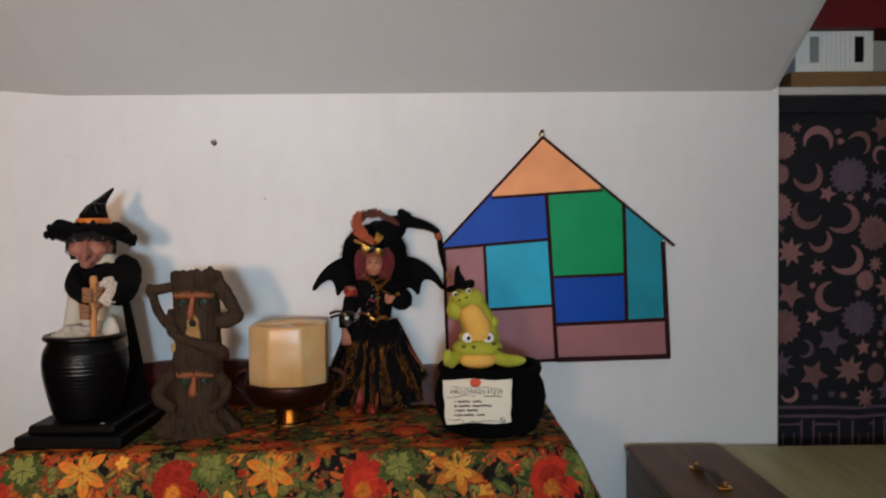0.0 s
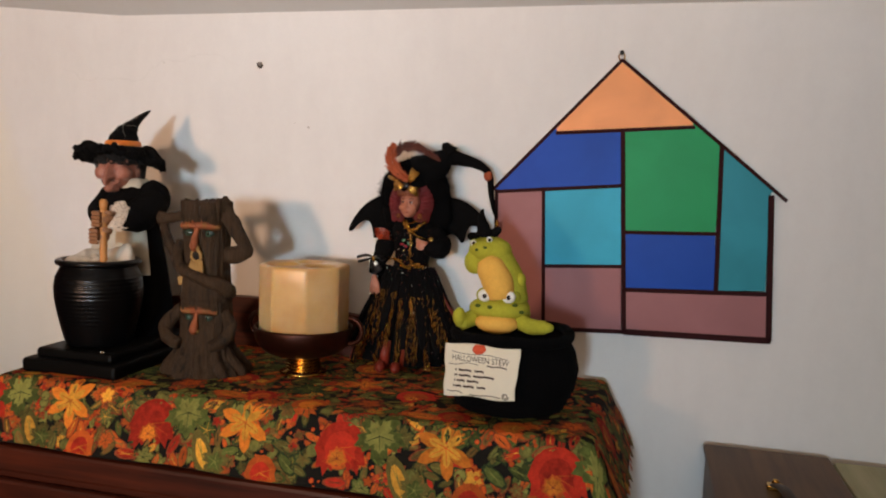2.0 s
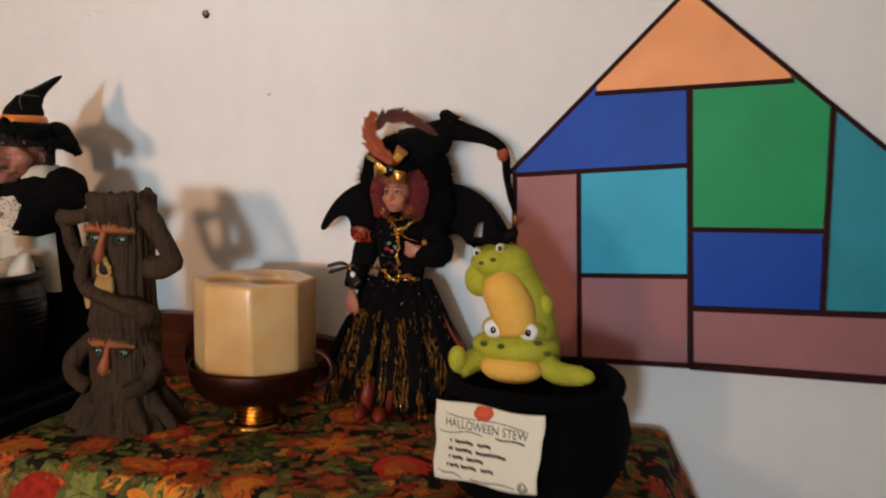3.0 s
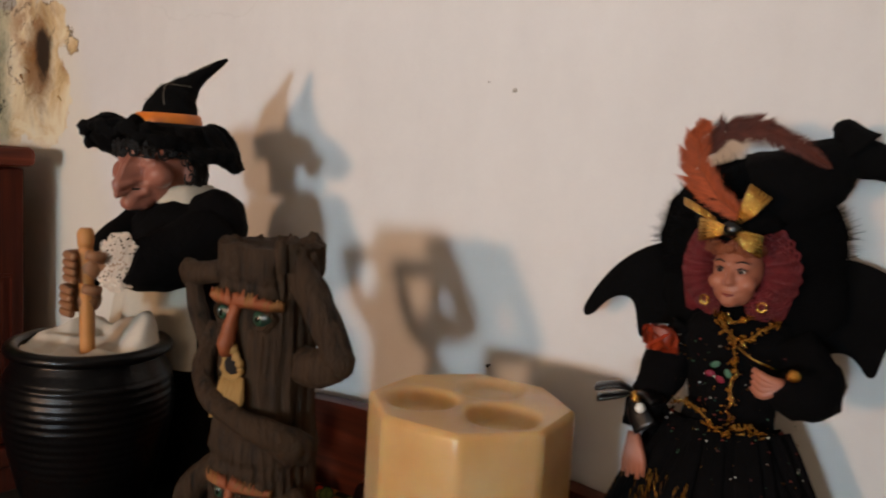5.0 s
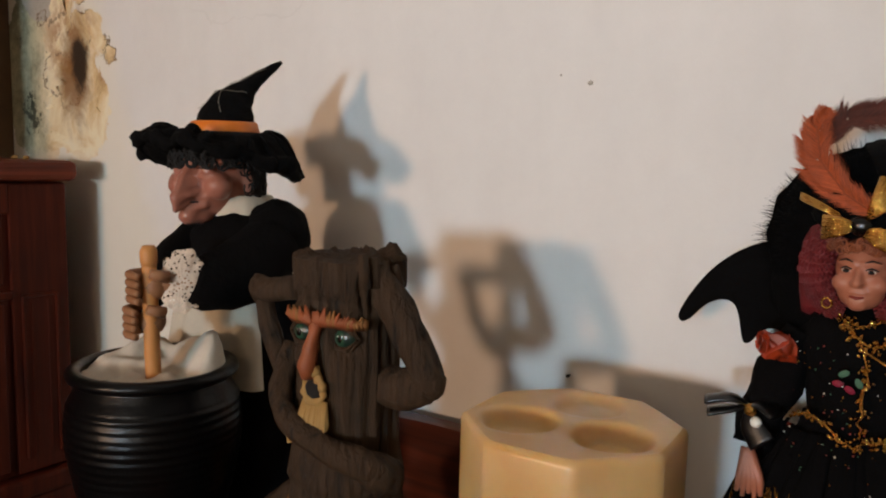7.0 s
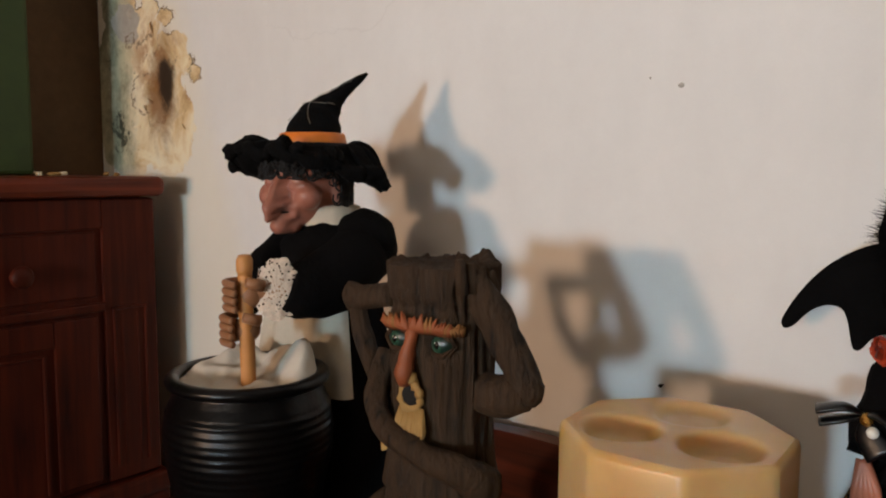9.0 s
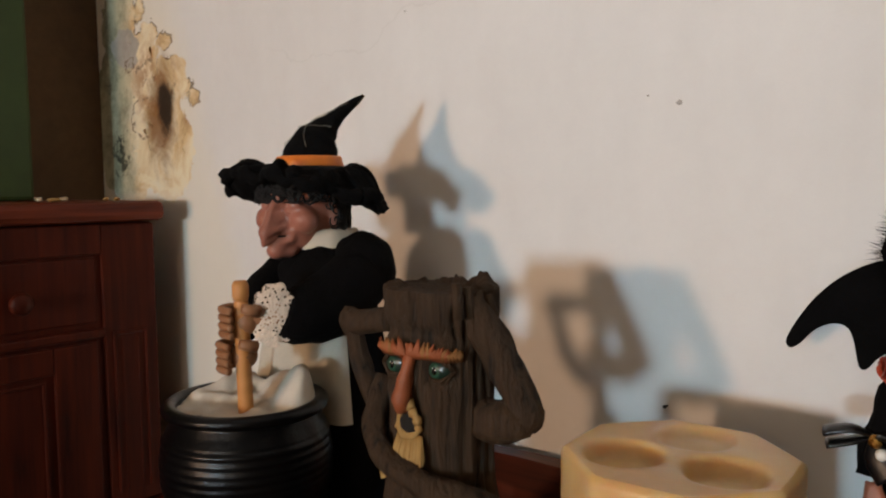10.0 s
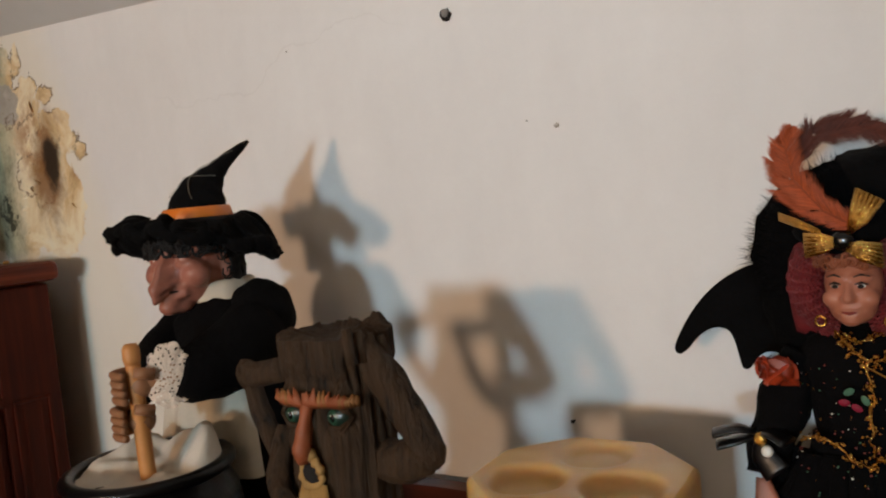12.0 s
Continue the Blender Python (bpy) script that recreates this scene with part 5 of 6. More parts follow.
    for k in range(360):
        a = radians(random.uniform(-175, -5))
        z = random.uniform(TABLE_Z + 0.03, 1.35)
        r = 0.042 + (0.040 * max(0, 1.29 - z) / 0.17)
        s.ball((cx + r * math.cos(a) * 1.1, cy + r * 0.72 * math.sin(a) - 0.004, z), random.uniform(0.0003, 0.0007), (GOLD, ROSE, EYEWHITE, GOLD, GEMGREEN)[k % 5], 6)
    # head with curls
    hd = Matrix.Translation((cx - 0.001, cy - 0.020, 1.3965)) @ Matrix.Rotation(radians(-4), 4, "Z")
    solids = [((0, 1, 4), (16.5, 18, 20)), ((0, -5, -10), (13.5, 12.5, 12)), ((0, -13.0, -17.5), (6.0, 4.6, 4.2)), ((0, -17, 4), (0, -20.5, -4), 1.9, 2.9), ((-4.5, -16, -11), (4.5, -16, -11), 1.4, 1.4), ((-3.5, -16, -14), (3.5, -16, -14), 1.5, 1.5)]
    cuts = [((-6, -16.5, -11.6), (0, -18.5, -12.4), 0.3, 0.7), ((6, -16.5, -11.6), (0, -18.5, -12.4), 0.3, 0.7)]
    for sg in (-1, 1):
        solids += [((sg * 9.5, -11, -5), (6.4, 5.6, 5.8)), ((sg * 2.6, -17, -4.5), (1.9, 2.2, 1.6)), ((sg * 3, -16.5, 8.5), (sg * 12, -13, 8.5), 1.4, 1.5), ((sg * 7, -14.4, 3.2), (3.2, 2.4, 2.0))]
        cuts += [((sg * 4.0, -18.5, -5.5), (sg * 8.0, -16.5, -11.5), 0.4, 0.4), ((sg * 4.5, -18, 1.2), (sg * 10.5, -15, 1.2), 0.4, 0.3)]
    s.moulded(hd @ Matrix.Scale(1.02, 4), solids, cuts, PORCELAIN, 2.4, 60.0, 96, 76, 0.2, 0.3)
    for sg in (-1, 1):
        s.ball(hd @ Vector((sg * 0.0073, -0.0166, 0.0036)), (0.0026, 0.0014, 0.0012), EYEWHITE, 12)
        s.ball(hd @ Vector((sg * 0.0072, -0.0179, 0.0035)), (0.0019, 0.0010, 0.0014), GREYHAIR, 10)
        s.tube([hd @ Vector((sg * 0.0038, -0.0172, 0.0046)), hd @ Vector((sg * 0.0074, -0.0182, 0.0060)), hd @ Vector((sg * 0.0110, -0.0152, 0.0044))], [0.0004, 0.0008, 0.0004], GREYHAIR, 6)
        s.tube([hd @ Vector((sg * 0.0035, -0.0186, 0.0094)), hd @ Vector((sg * 0.0075, -0.0176, 0.0108)), hd @ Vector((sg * 0.0122, -0.0146, 0.0092))], [0.0004, 0.0007, 0.0004], GREYHAIR, 6)
        s.tube([(cx - 0.001 + sg * 0.0195 + 0.0030 * math.cos(t), cy - 0.026, 1.376 + 0.0034 * math.sin(t)) for t in [2 * math.pi * i / 12 for i in range(13)]], 0.0009, BRASS, 6)
    s.tube([hd @ Vector((-0.0042, -0.0176, -0.0128)), hd @ Vector((0, -0.0186, -0.0136)), hd @ Vector((0.0042, -0.0176, -0.0128))], [0.0006, 0.0012, 0.0006], ROSE, 8)
    for k in range(30):
        a = radians(-165 + 150 * k / 29)
        p = Vector((cx - 0.003 + 0.019 * math.cos(a), cy - 0.018 + 0.021 * math.sin(a), 1.4155 + random.uniform(-0.003, 0.004)))
        for _ in range(3):
            tt = random.uniform(0, 6)
            s.tube([p + Vector((0.0022 * math.cos(tt + q), -0.0012 * q * 0.3, 0.0026 * math.sin(tt + q))) for q in range(6)], [0.0004, 0.0008, 0.0009, 0.0009, 0.0007, 0.0003], BLOND, 5)
    for sg in (-1, 1):
        # crimped red hair in curved rows, from the crown round to the shoulder
        for k in range(17):
            t = k / 16
            far = 0.0200 + 0.0195 * t
            row = []
            for q in range(58):
                th = radians(78 - 150 * q / 57)
                jag = 0.0011 * math.sin(q * 1.25 + (math.pi if k % 2 else 0)) + 0.0005 * noise.noise((q * 0.7, k, sg))
                row.append((cx - 0.001 + sg * (far + jag) * math.cos(th), cy - 0.006 - 0.019 * math.sin(math.pi * (0.25 + 0.62 * t)) + 0.0012 * math.cos(q * 1.25), 1.399 + (far + jag) * 0.98 * math.sin(th)))
            s.tube(row, [0.0011 * (0.6 + 0.4 * math.sin(math.pi * q / 57)) for q in range(58)], REDHAIR, 7)
        s.ball((cx - 0.003 + sg * 0.026, cy - 0.004, 1.396), (0.014, 0.013, 0.035), REDHAIR, 18, lump=0.2)
    # big hat of black plush, its point bent sideways and hanging
    s.ball((cx - 0.002, cy + 0.020, 1.416), (0.066, 0.034, 0.062), PLUSHBLACK, 28, lump=0.06, freq=90)
    s.ball((cx + 0.002, cy + 0.018, 1.380), (0.066, 0.030, 0.050), PLUSHBLACK, 24, lump=0.08, freq=90)
    s.tube([(cx + 0.006, cy + 0.010, 1.452), (cx + 0.040, cy + 0.012, 1.470), (cx + 0.060, cy + 0.018, 1.482), (cx + 0.086, cy + 0.024, 1.478), (cx + 0.112, cy + 0.030, 1.472), (cx + 0.130, cy + 0.036, 1.462), (cx + 0.137, cy + 0.040, 1.446), (cx + 0.139, cy + 0.044, 1.420), (cx + 0.144, cy + 0.044, 1.396), (cx + 0.150, cy + 0.044, 1.378)], [0.034, 0.025, 0.015, 0.011, 0.0085, 0.007, 0.006, 0.005, 0.004, 0.003], BLACKHAT, 18, wob=0.15)
    s.tube([(cx + 0.064, cy + 0.012, 1.488), (cx + 0.052, cy + 0.010, 1.500), (cx + 0.046, cy + 0.008, 1.503)], [0.016, 0.009, 0.003], BLACKHAT, 12, wob=0.15)
    s.ball((cx + 0.134, cy + 0.034, 1.452), (0.0075, 0.006, 0.010), FEATHER, 12, lump=0.4)
    s.ball((cx + 0.152, cy + 0.042, 1.366), (0.004, 0.004, 0.008), GOLD, 10)
    # fuzz at the outline of the hat
    for k in range(7500):
        a = random.uniform(0, 2 * math.pi)
        ring = random.uniform(0.62, 1.0)
        base = Vector((cx - 0.002 + 0.065 * ring * math.cos(a), cy + 0.020 - 0.033 * math.sqrt(1 - ring * ring) + random.uniform(-0.004, 0.010) * ring, 1.414 + 0.061 * ring * math.sin(a)))
        if base.z < 1.372:
            continue
        d = Vector((math.cos(a) + random.uniform(-0.5, 0.5), random.uniform(-0.5, 0.3), math.sin(a) + random.uniform(-0.5, 0.5))) * random.uniform(0.003, 0.0065 + 0.005 * (ring > 0.9))
        w = Vector((-math.sin(a), 0, math.cos(a))) * 0.0003
        s.add([base - w, base + w, base + d], [(0, 1, 2)], PLUSHBLACK, False)
    # dark band with stones over the face, and a gold bow
    bx = cx - 0.003
    s.ball((bx - 0.002, cy - 0.016, 1.434), (0.030, 0.020, 0.016), PLUSHBLACK, 20, lump=0.1)
    for sg in (-1, 1):
        for q in range(6):
            e = (q - 2.5) * 0.0022
            s.tube([(bx, cy - 0.042, 1.429 - 0.003 * (sg > 0)), (bx + sg * 0.010, cy - 0.047, 1.428 - 0.005 * (sg > 0) + e * 0.8), (bx + sg * 0.021, cy - 0.043, 1.427 - 0.008 * (sg > 0) + e * 1.2)], [0.0012, 0.0019, 0.0017], GOLD, 8, wob=0.2)
    for q in range(6):
        e = (q - 2.5) * 0.0024
        s.tube([(bx + 0.003, cy - 0.042, 1.433), (bx + 0.010 + e * 0.6, cy - 0.045, 1.443 - e * 0.4), (bx + 0.016 + e, cy - 0.040, 1.456 - e * 0.6)], [0.0013, 0.0019, 0.0018], GOLD, 8, wob=0.2)
        s.tube([(bx - 0.012, cy - 0.040, 1.433 + 0.0005 * q), (bx - 0.024, cy - 0.037, 1.438 + 0.0008 * q), (bx - 0.038, cy - 0.028, 1.443 + 0.0009 * q)], [0.0006, 0.0007, 0.0006], GOLD, 6, wob=0.5)
    s.ball((bx, cy - 0.043, 1.429), (0.007, 0.004, 0.006), EYEBLACK, 14)
    # feathers
    def plume(spine, width, mat, barbs):
        for k in range(barbs):
            t = (k + 0.5) / barbs
            i = min(int(t * (len(spine) - 1)), len(spine) - 2)
            u = t * (len(spine) - 1) - i
            p = Vector(spine[i]).lerp(Vector(spine[i + 1]), u)
            d = (Vector(spine[i + 1]) - Vector(spine[i])).normalized()
            for sg in (-1, 1):
                side = Vector((d.z, 0, -d.x)) * sg
                ln = width * (math.sin(math.pi * min(1, 0.18 + t * 0.82)) ** 0.6) * random.uniform(0.70, 1.15)
                tip = p + side * ln * random.uniform(0.75, 1.0) + d * ln * random.uniform(0.9, 1.4) + Vector((0, random.uniform(-0.003, 0.003), 0))
                w = d * 0.00038
                s.add([p - w, p + w, (p + tip) / 2 + w * 0.9 + Vector((0, -0.001, 0)), tip, (p + tip) / 2 - w * 0.9 + Vector((0, -0.001, 0))], [(0, 1, 2, 4), (2, 3, 4)], mat, False)
        s.tube(spine, 0.0007, mat, 6)
    plume([(cx + 0.006, cy - 0.042, 1.436), (cx - 0.012, cy - 0.044, 1.448), (cx - 0.028, cy - 0.042, 1.468), (cx - 0.033, cy - 0.038, 1.490), (cx - 0.028, cy - 0.036, 1.502)], 0.0115, FEATHER, 640)
    plume([(cx - 0.020, cy - 0.040, 1.446), (cx - 0.035, cy - 0.038, 1.462), (cx - 0.040, cy - 0.034, 1.480), (cx - 0.036, cy - 0.032, 1.497)], 0.0085, FEATHER, 380)
    plume([(cx - 0.030, cy - 0.030, 1.478), (cx - 0.018, cy - 0.028, 1.494), (cx + 0.006, cy - 0.024, 1.497), (cx + 0.030, cy - 0.020, 1.488), (cx + 0.050, cy - 0.014, 1.474)], 0.0095, BROWNFEATHER, 640)
    plume([(cx - 0.032, cy - 0.028, 1.480), (cx - 0.020, cy - 0.024, 1.499), (cx + 0.002, cy - 0.020, 1.503), (cx + 0.024, cy - 0.016, 1.494)], 0.008, BROWNFEATHER, 420)
    # bat wings
    wing = [(0.0, 0.024), (0.030, 0.026), (0.050, 0.022), (0.070, 0.011), (0.086, -0.004), (0.098, -0.021), (0.106, -0.036), (0.108, -0.043), (0.104, -0.047), (0.098, -0.043), (0.092, -0.035), (0.084, -0.028), (0.074, -0.024), (0.065, -0.026), (0.061, -0.036), (0.059, -0.048), (0.057, -0.056), (0.052, -0.056), (0.047, -0.048), (0.040, -0.042), (0.032, -0.042), (0.022, -0.048), (0.008, -0.062), (0.0, -0.062)]
    for _ in range(2):
        wing = [q for a, b in zip(wing, wing[1:] + wing[:1]) for q in ((0.75 * a[0] + 0.25 * b[0], 0.75 * a[1] + 0.25 * b[1]), (0.25 * a[0] + 0.75 * b[0], 0.25 * a[1] + 0.75 * b[1]))]
    mw = Matrix.Translation((cx - 0.020, cy + 0.038, 1.386)) @ Matrix.Rotation(math.pi / 2, 4, "X")
    s.plate([(-x, y) for x, y in wing][::-1], mw, 0.004, BLACKHAT)
    mw = Matrix.Translation((cx + 0.034, cy + 0.038, 1.386)) @ Matrix.Rotation(math.pi / 2, 4, "X")
    s.plate([(x * 1.05, y) for x, y in wing], mw, 0.004, BLACKHAT)
    # the body leans back between the wings
    def ease(a, lo, hi):
        t = min(1.0, max(0.0, (a - lo) / (hi - lo)))
        return t * t * (3 - 2 * t)
    moved = []
    for x, y, z in s.v:
        k = 1 - ease(y, cy + 0.012, cy + 0.034)
        moved.append((x + 0.006 * k, y + 0.011 * k, z))
    s.v = moved
    return s


fancy_doll().thing("costumed_witch_doll", "witch doll in black-gold dress with bat wings and feathered hat", "doll")

# ---- plush frogs in a black pot ----
FC = (0.122, 1.432)
pot = holder("plush_pot", (FC[0], FC[1], TABLE_Z), "round black plush cauldron pot with a recipe card on its front", "pot")
under(Shape().lathe([(0.060, TABLE_Z + 0.002), (0.082, TABLE_Z + 0.010), (0.097, TABLE_Z + 0.040), (0.101, TABLE_Z + 0.066), (0.096, TABLE_Z + 0.092), (0.086, TABLE_Z + 0.110), (0.080, TABLE_Z + 0.114), (0.066, TABLE_Z + 0.106), (0.01, TABLE_Z + 0.104)], FC, PLUSHBLACK, 48, lambda a, z: 0.003 * noise.noise((math.cos(a) * 2, math.sin(a) * 2, z * 20))), "body", pot)
under(Shape().tube([(FC[0] + 0.085 * math.cos(t), FC[1] + 0.085 * math.sin(t), TABLE_Z + 0.117 + 0.002 * math.sin(3 * t)) for t in [2 * math.pi * i / 48 for i in range(49)]], 0.0085, PLUSHBLACK, 12, wob=0.1), "rim", pot, "stuffed black rim")

# the card: a bowed sheet held to the pot's front
C_TL, C_TR, C_BL, C_BR = Vector((0.036, 1.366, 1.208)), Vector((0.152, 1.330, 1.214)), Vector((0.041, 1.346, 1.136)), Vector((0.148, 1.311, 1.146))


def on_card(u, v, lift=0.0):
    p = C_TL.lerp(C_TR, u).lerp(C_BL.lerp(C_BR, u), v)
    nrm = (C_TR - C_TL).cross(C_BL - C_TL).normalized()
    if nrm.y > 0:
        nrm.negate()
    wave = 0.004 * math.sin(math.pi * u) + 0.0012 * math.sin(9 * v + 2 * u)
    return p + nrm * (wave + lift)


def ragged(u, v):
    return on_card(u + 0.006 * math.sin(v * 14) * (1 if u > 0.98 or u < 0.02 else 0), v + 0.02 * math.sin(u * 9 + 1) * (1 if v in (0.0, 1.0) else 0), 0.0006)


card = rough_sheet(under(Shape().sheet(ragged, 40, 24, PAPER), "recipe_card", pot, "cream paper card with a hand-lettered recipe"), 0.0008, 0)


def strip(u0, v0, u1, v1, width, mat, shape, wave=0.0):
    rows = []
    for k in range(13):
        t = k / 12
        u, v = u0 + (u1 - u0) * t, v0 + (v1 - v0) * t + wave * math.sin(t * 7)
        rows.append((on_card(u, v - width, 0.0014), on_card(u, v + width, 0.0014)))
    vs = [p for r in rows for p in r]
    shape.add(vs, [(2 * i, 2 * i + 1, 2 * i + 3, 2 * i + 2) for i in range(12)], mat, False)


def lines_on_card():
    lines = Shape()
    for v, words in ((0.50, ((0.16, 0.18), (0.21, 0.40), (0.44, 0.57))), (0.60, ((0.15, 0.20), (0.22, 0.40), (0.43, 0.72))), (0.70, ((0.16, 0.18), (0.20, 0.32), (0.35, 0.52))), (0.805, ((0.15, 0.17), (0.18, 0.28), (0.30, 0.46), (0.50, 0.62)))):
        for a, b in words:
            strip(a, v, b, v + 0.012, 0.019, INK, lines, 0.008)
    strip(0.12, 0.16, 0.86, 0.22, 0.006, INK, lines, 0.02)
    strip(0.05, 0.40, 0.48, 0.37, 0.006, INK, lines, 0.02)
    strip(0.60, 0.38, 0.86, 0.40, 0.012, INK, lines, 0.01)
    strip(0.06, 0.90, 0.30, 0.94, 0.008, INK, lines, 0.015)
    strip(0.40, 0.95, 0.82, 0.96, 0.008, INK, lines, 0.012)
    return lines


lines = lines_on_card()
o = Vector(pot.location)
lines.v = [tuple(Vector(p) - o) for p in lines.v]
ink = lines.part("ink_line", card, "brown ink lines")
curl = Shape().tube([on_card(0.88 + 0.045 * math.cos(t) * (1 - t / 16), 0.93 + 0.07 * math.sin(t) * (1 - t / 16), 0.0016) - o for t in [0.5 * i for i in range(22)]], 0.0006, INK, 6)
curl.part("scroll_mark", card, "brown ink scroll")
fd = bpy.data.curves.new("heading", "FONT")
fd.body, fd.size, fd.align_x, fd.align_y = "HALLOWEEN STEW", 1.0, "CENTER", "CENTER"
fo = new("heading", fd)
bpy.context.view_layer.update()
tm = bpy.data.meshes.new_from_object(fo.evaluated_get(bpy.context.evaluated_depsgraph_get()))
bpy.data.objects.remove(fo)
xs = [v.co.x for v in tm.vertices]
lo, hi = min(xs), max(xs)
for v in tm.vertices:
    u = 0.12 + 0.76 * (v.co.x - lo) / (hi - lo)
    v.co = on_card(u, 0.29 + 0.03 * (u - 0.5) - v.co.y * 0.16, 0.0015) - o
tm.materials.append(INK)
heading = new("heading_text", tm)
heading.parent = card
tagged(heading, "brown lettered heading")
seal = Shape().tube([on_card(0.50, 0.0, 0.003) - o, on_card(0.505, 0.09, 0.004) - o, on_card(0.51, 0.17, 0.003) - o], [0.007, 0.010, 0.005], SEAL, 12, flat=0.3)
seal.part("felt_seal", card, "orange felt tab")


def lower_frog():
    s = Shape()
    fx, fy = 0.098, 1.438
    # lower frog: body, wide head, raised eyes, arms on the rim
    s.ball((fx + 0.004, fy + 0.012, 1.245), (0.044, 0.036, 0.032), FROG, 24, lump=0.08)
    s.ball((fx + 0.002, fy - 0.004, 1.252), (0.046, 0.036, 0.018), FROG, 24)
    s.ball((fx + 0.002, fy - 0.022, 1.232), (0.033, 0.020, 0.016), BELLY, 20)
    for sg in (-1, 1):
        s.ball((fx + sg * 0.019 + 0.002, fy - 0.014, 1.272), (0.015, 0.014, 0.012), FROG, 16)
        s.ball((fx + sg * 0.018 + 0.002, fy - 0.0295, 1.2735), (0.0105, 0.0065, 0.0095), EYEWHITE, 16)
        s.ball((fx + sg * 0.018 + 0.003, fy - 0.0357, 1.2735), (0.0032, 0.0016, 0.0038), EYEBLACK, 10)
    for k, (dx, dz) in enumerate(((-0.024, 1.259), (-0.006, 1.258), (0.03, 1.262), (0.04, 1.252))):
        s.ball((fx + dx, fy - 0.0385 + 0.010 * (dx > 0.02), dz), (0.0042, 0.002, 0.0028), SPOTGREEN, 10)
    s.tube([(fx - 0.034, fy - 0.006, 1.236), (fx - 0.044, fy - 0.020, 1.232), (fx - 0.050, fy - 0.034, 1.228)], [0.013, 0.012, 0.010], FROG, 14)
    s.ball((fx - 0.052, fy - 0.036, 1.240), (0.010, 0.010, 0.014), FROG, 12)
    s.tube([(fx + 0.030, fy - 0.006, 1.240), (fx + 0.050, fy - 0.020, 1.231), (fx + 0.076, fy - 0.022, 1.231)], [0.013, 0.012, 0.010], FROG, 14)
    s.ball((fx + 0.076, fy - 0.022, 1.231), (0.012, 0.010, 0.008), FROG, 12)
    return s


def upper_frog():
    s = Shape()
    fx, fy = 0.098, 1.438
    # upper frog: neck rising from the lower head, head turned up
    s.tube([(fx + 0.010, fy + 0.008, 1.262), (fx + 0.006, fy + 0.006, 1.290), (fx - 0.006, fy + 0.002, 1.318), (fx - 0.014, fy, 1.336)], [0.034, 0.032, 0.029, 0.026], FROG, 20)
    s.tube([(fx + 0.006, fy - 0.018, 1.272), (fx + 0.001, fy - 0.021, 1.294), (fx - 0.010, fy - 0.022, 1.314), (fx - 0.017, fy - 0.019, 1.325)], [0.021, 0.0235, 0.0215, 0.015], BELLY, 20)
    s.ball((fx - 0.016, fy, 1.338), (0.033, 0.030, 0.022), FROG, 24)
    s.ball((fx - 0.037, fy - 0.008, 1.321), (0.0165, 0.020, 0.019), FROG, 20)
    s.ball((fx - 0.020, fy - 0.010, 1.3215), (0.014, 0.016, 0.006), BELLY, 18, (0, -20, 0))
    s.ball((fx - 0.022, fy - 0.016, 1.340), (0.022, 0.018, 0.015), FROG, 20)
    for dx, dz in ((-0.038, 1.349), (-0.014, 1.355)):
        s.ball((fx + dx, fy - 0.014, dz), (0.007, 0.008, 0.0065), FROG, 12)
        s.ball((fx + dx, fy - 0.0205, dz + 0.001), (0.0046, 0.004, 0.0046), EYEWHITE, 12)
        s.ball((fx + dx + 0.001, fy - 0.0248, dz + 0.001), (0.0024, 0.0014, 0.0026), EYEBLACK, 10)
    for dx, dz in ((-0.030, 1.341), (-0.018, 1.345)):
        s.ball((fx + dx, fy - 0.0325, dz), (0.0032, 0.002, 0.0022), SPOTGREEN, 10)
    s.ball((fx + 0.032, fy - 0.004, 1.297), (0.009, 0.010, 0.011), FROG, 14)
    s.ball((fx - 0.018, fy - 0.010, 1.296), (0.009, 0.010, 0.010), FROG, 14)
    # little black hat, tilted
    def rim(u, v):
        a = 2 * math.pi * u
        r = 0.006 + 0.0175 * v
        return (fx - 0.027 + r * math.cos(a), fy + 0.004 + r * math.sin(a), 1.362 + 0.005 * v * math.sin(2 * a) + 0.25 * r * math.cos(a))
    s.sheet(rim, 40, 5, BLACKHAT)
    s.tube([rim(i / 40, 1.0) for i in range(41)], 0.0026, BLACKHAT, 8)
    s.tube([(fx - 0.027, fy + 0.004, 1.360), (fx - 0.029, fy + 0.004, 1.373), (fx - 0.032, fy + 0.004, 1.385), (fx - 0.032, fy + 0.004, 1.395), (fx - 0.030, fy + 0.003, 1.400)], [0.014, 0.010, 0.0065, 0.0035, 0.0015], BLACKHAT, 16)
    return s


lower_frog().thing("plush_frog", "lime plush frog with big white eyes sitting in the black pot", "plush toy", "plush frogs")
upper_frog().thing("plush_frog", "lime plush frog with yellow belly and tiny black witch hat", "plush toy", "plush frogs")

# ---- house-shaped stained-glass panel on the wall ----
house = holder("glass_panel", (0.28, 1.67, 1.19), "house-shaped stained-glass panel with dark leading, hung on the wall", "wall decoration")


def hp(px, py):
    return (0.037 + (px - 780) * 0.001193, 1.427 - (py - 438) * (0.001175 if py < 438 else 0.00122))


def pane(pts, mat):
    out = [hp(*p) for p in pts]
    m = Matrix.Translation((0, 1.668, 0)) @ Matrix.Rotation(math.pi / 2, 4, "X")
    return under(Shape().plate(out if sum((b[0] - a[0]) * (b[1] + a[1]) for a, b in zip(out, out[1:] + out[:1])) < 0 else out[::-1], m, 0.003, mat), "pane", house)


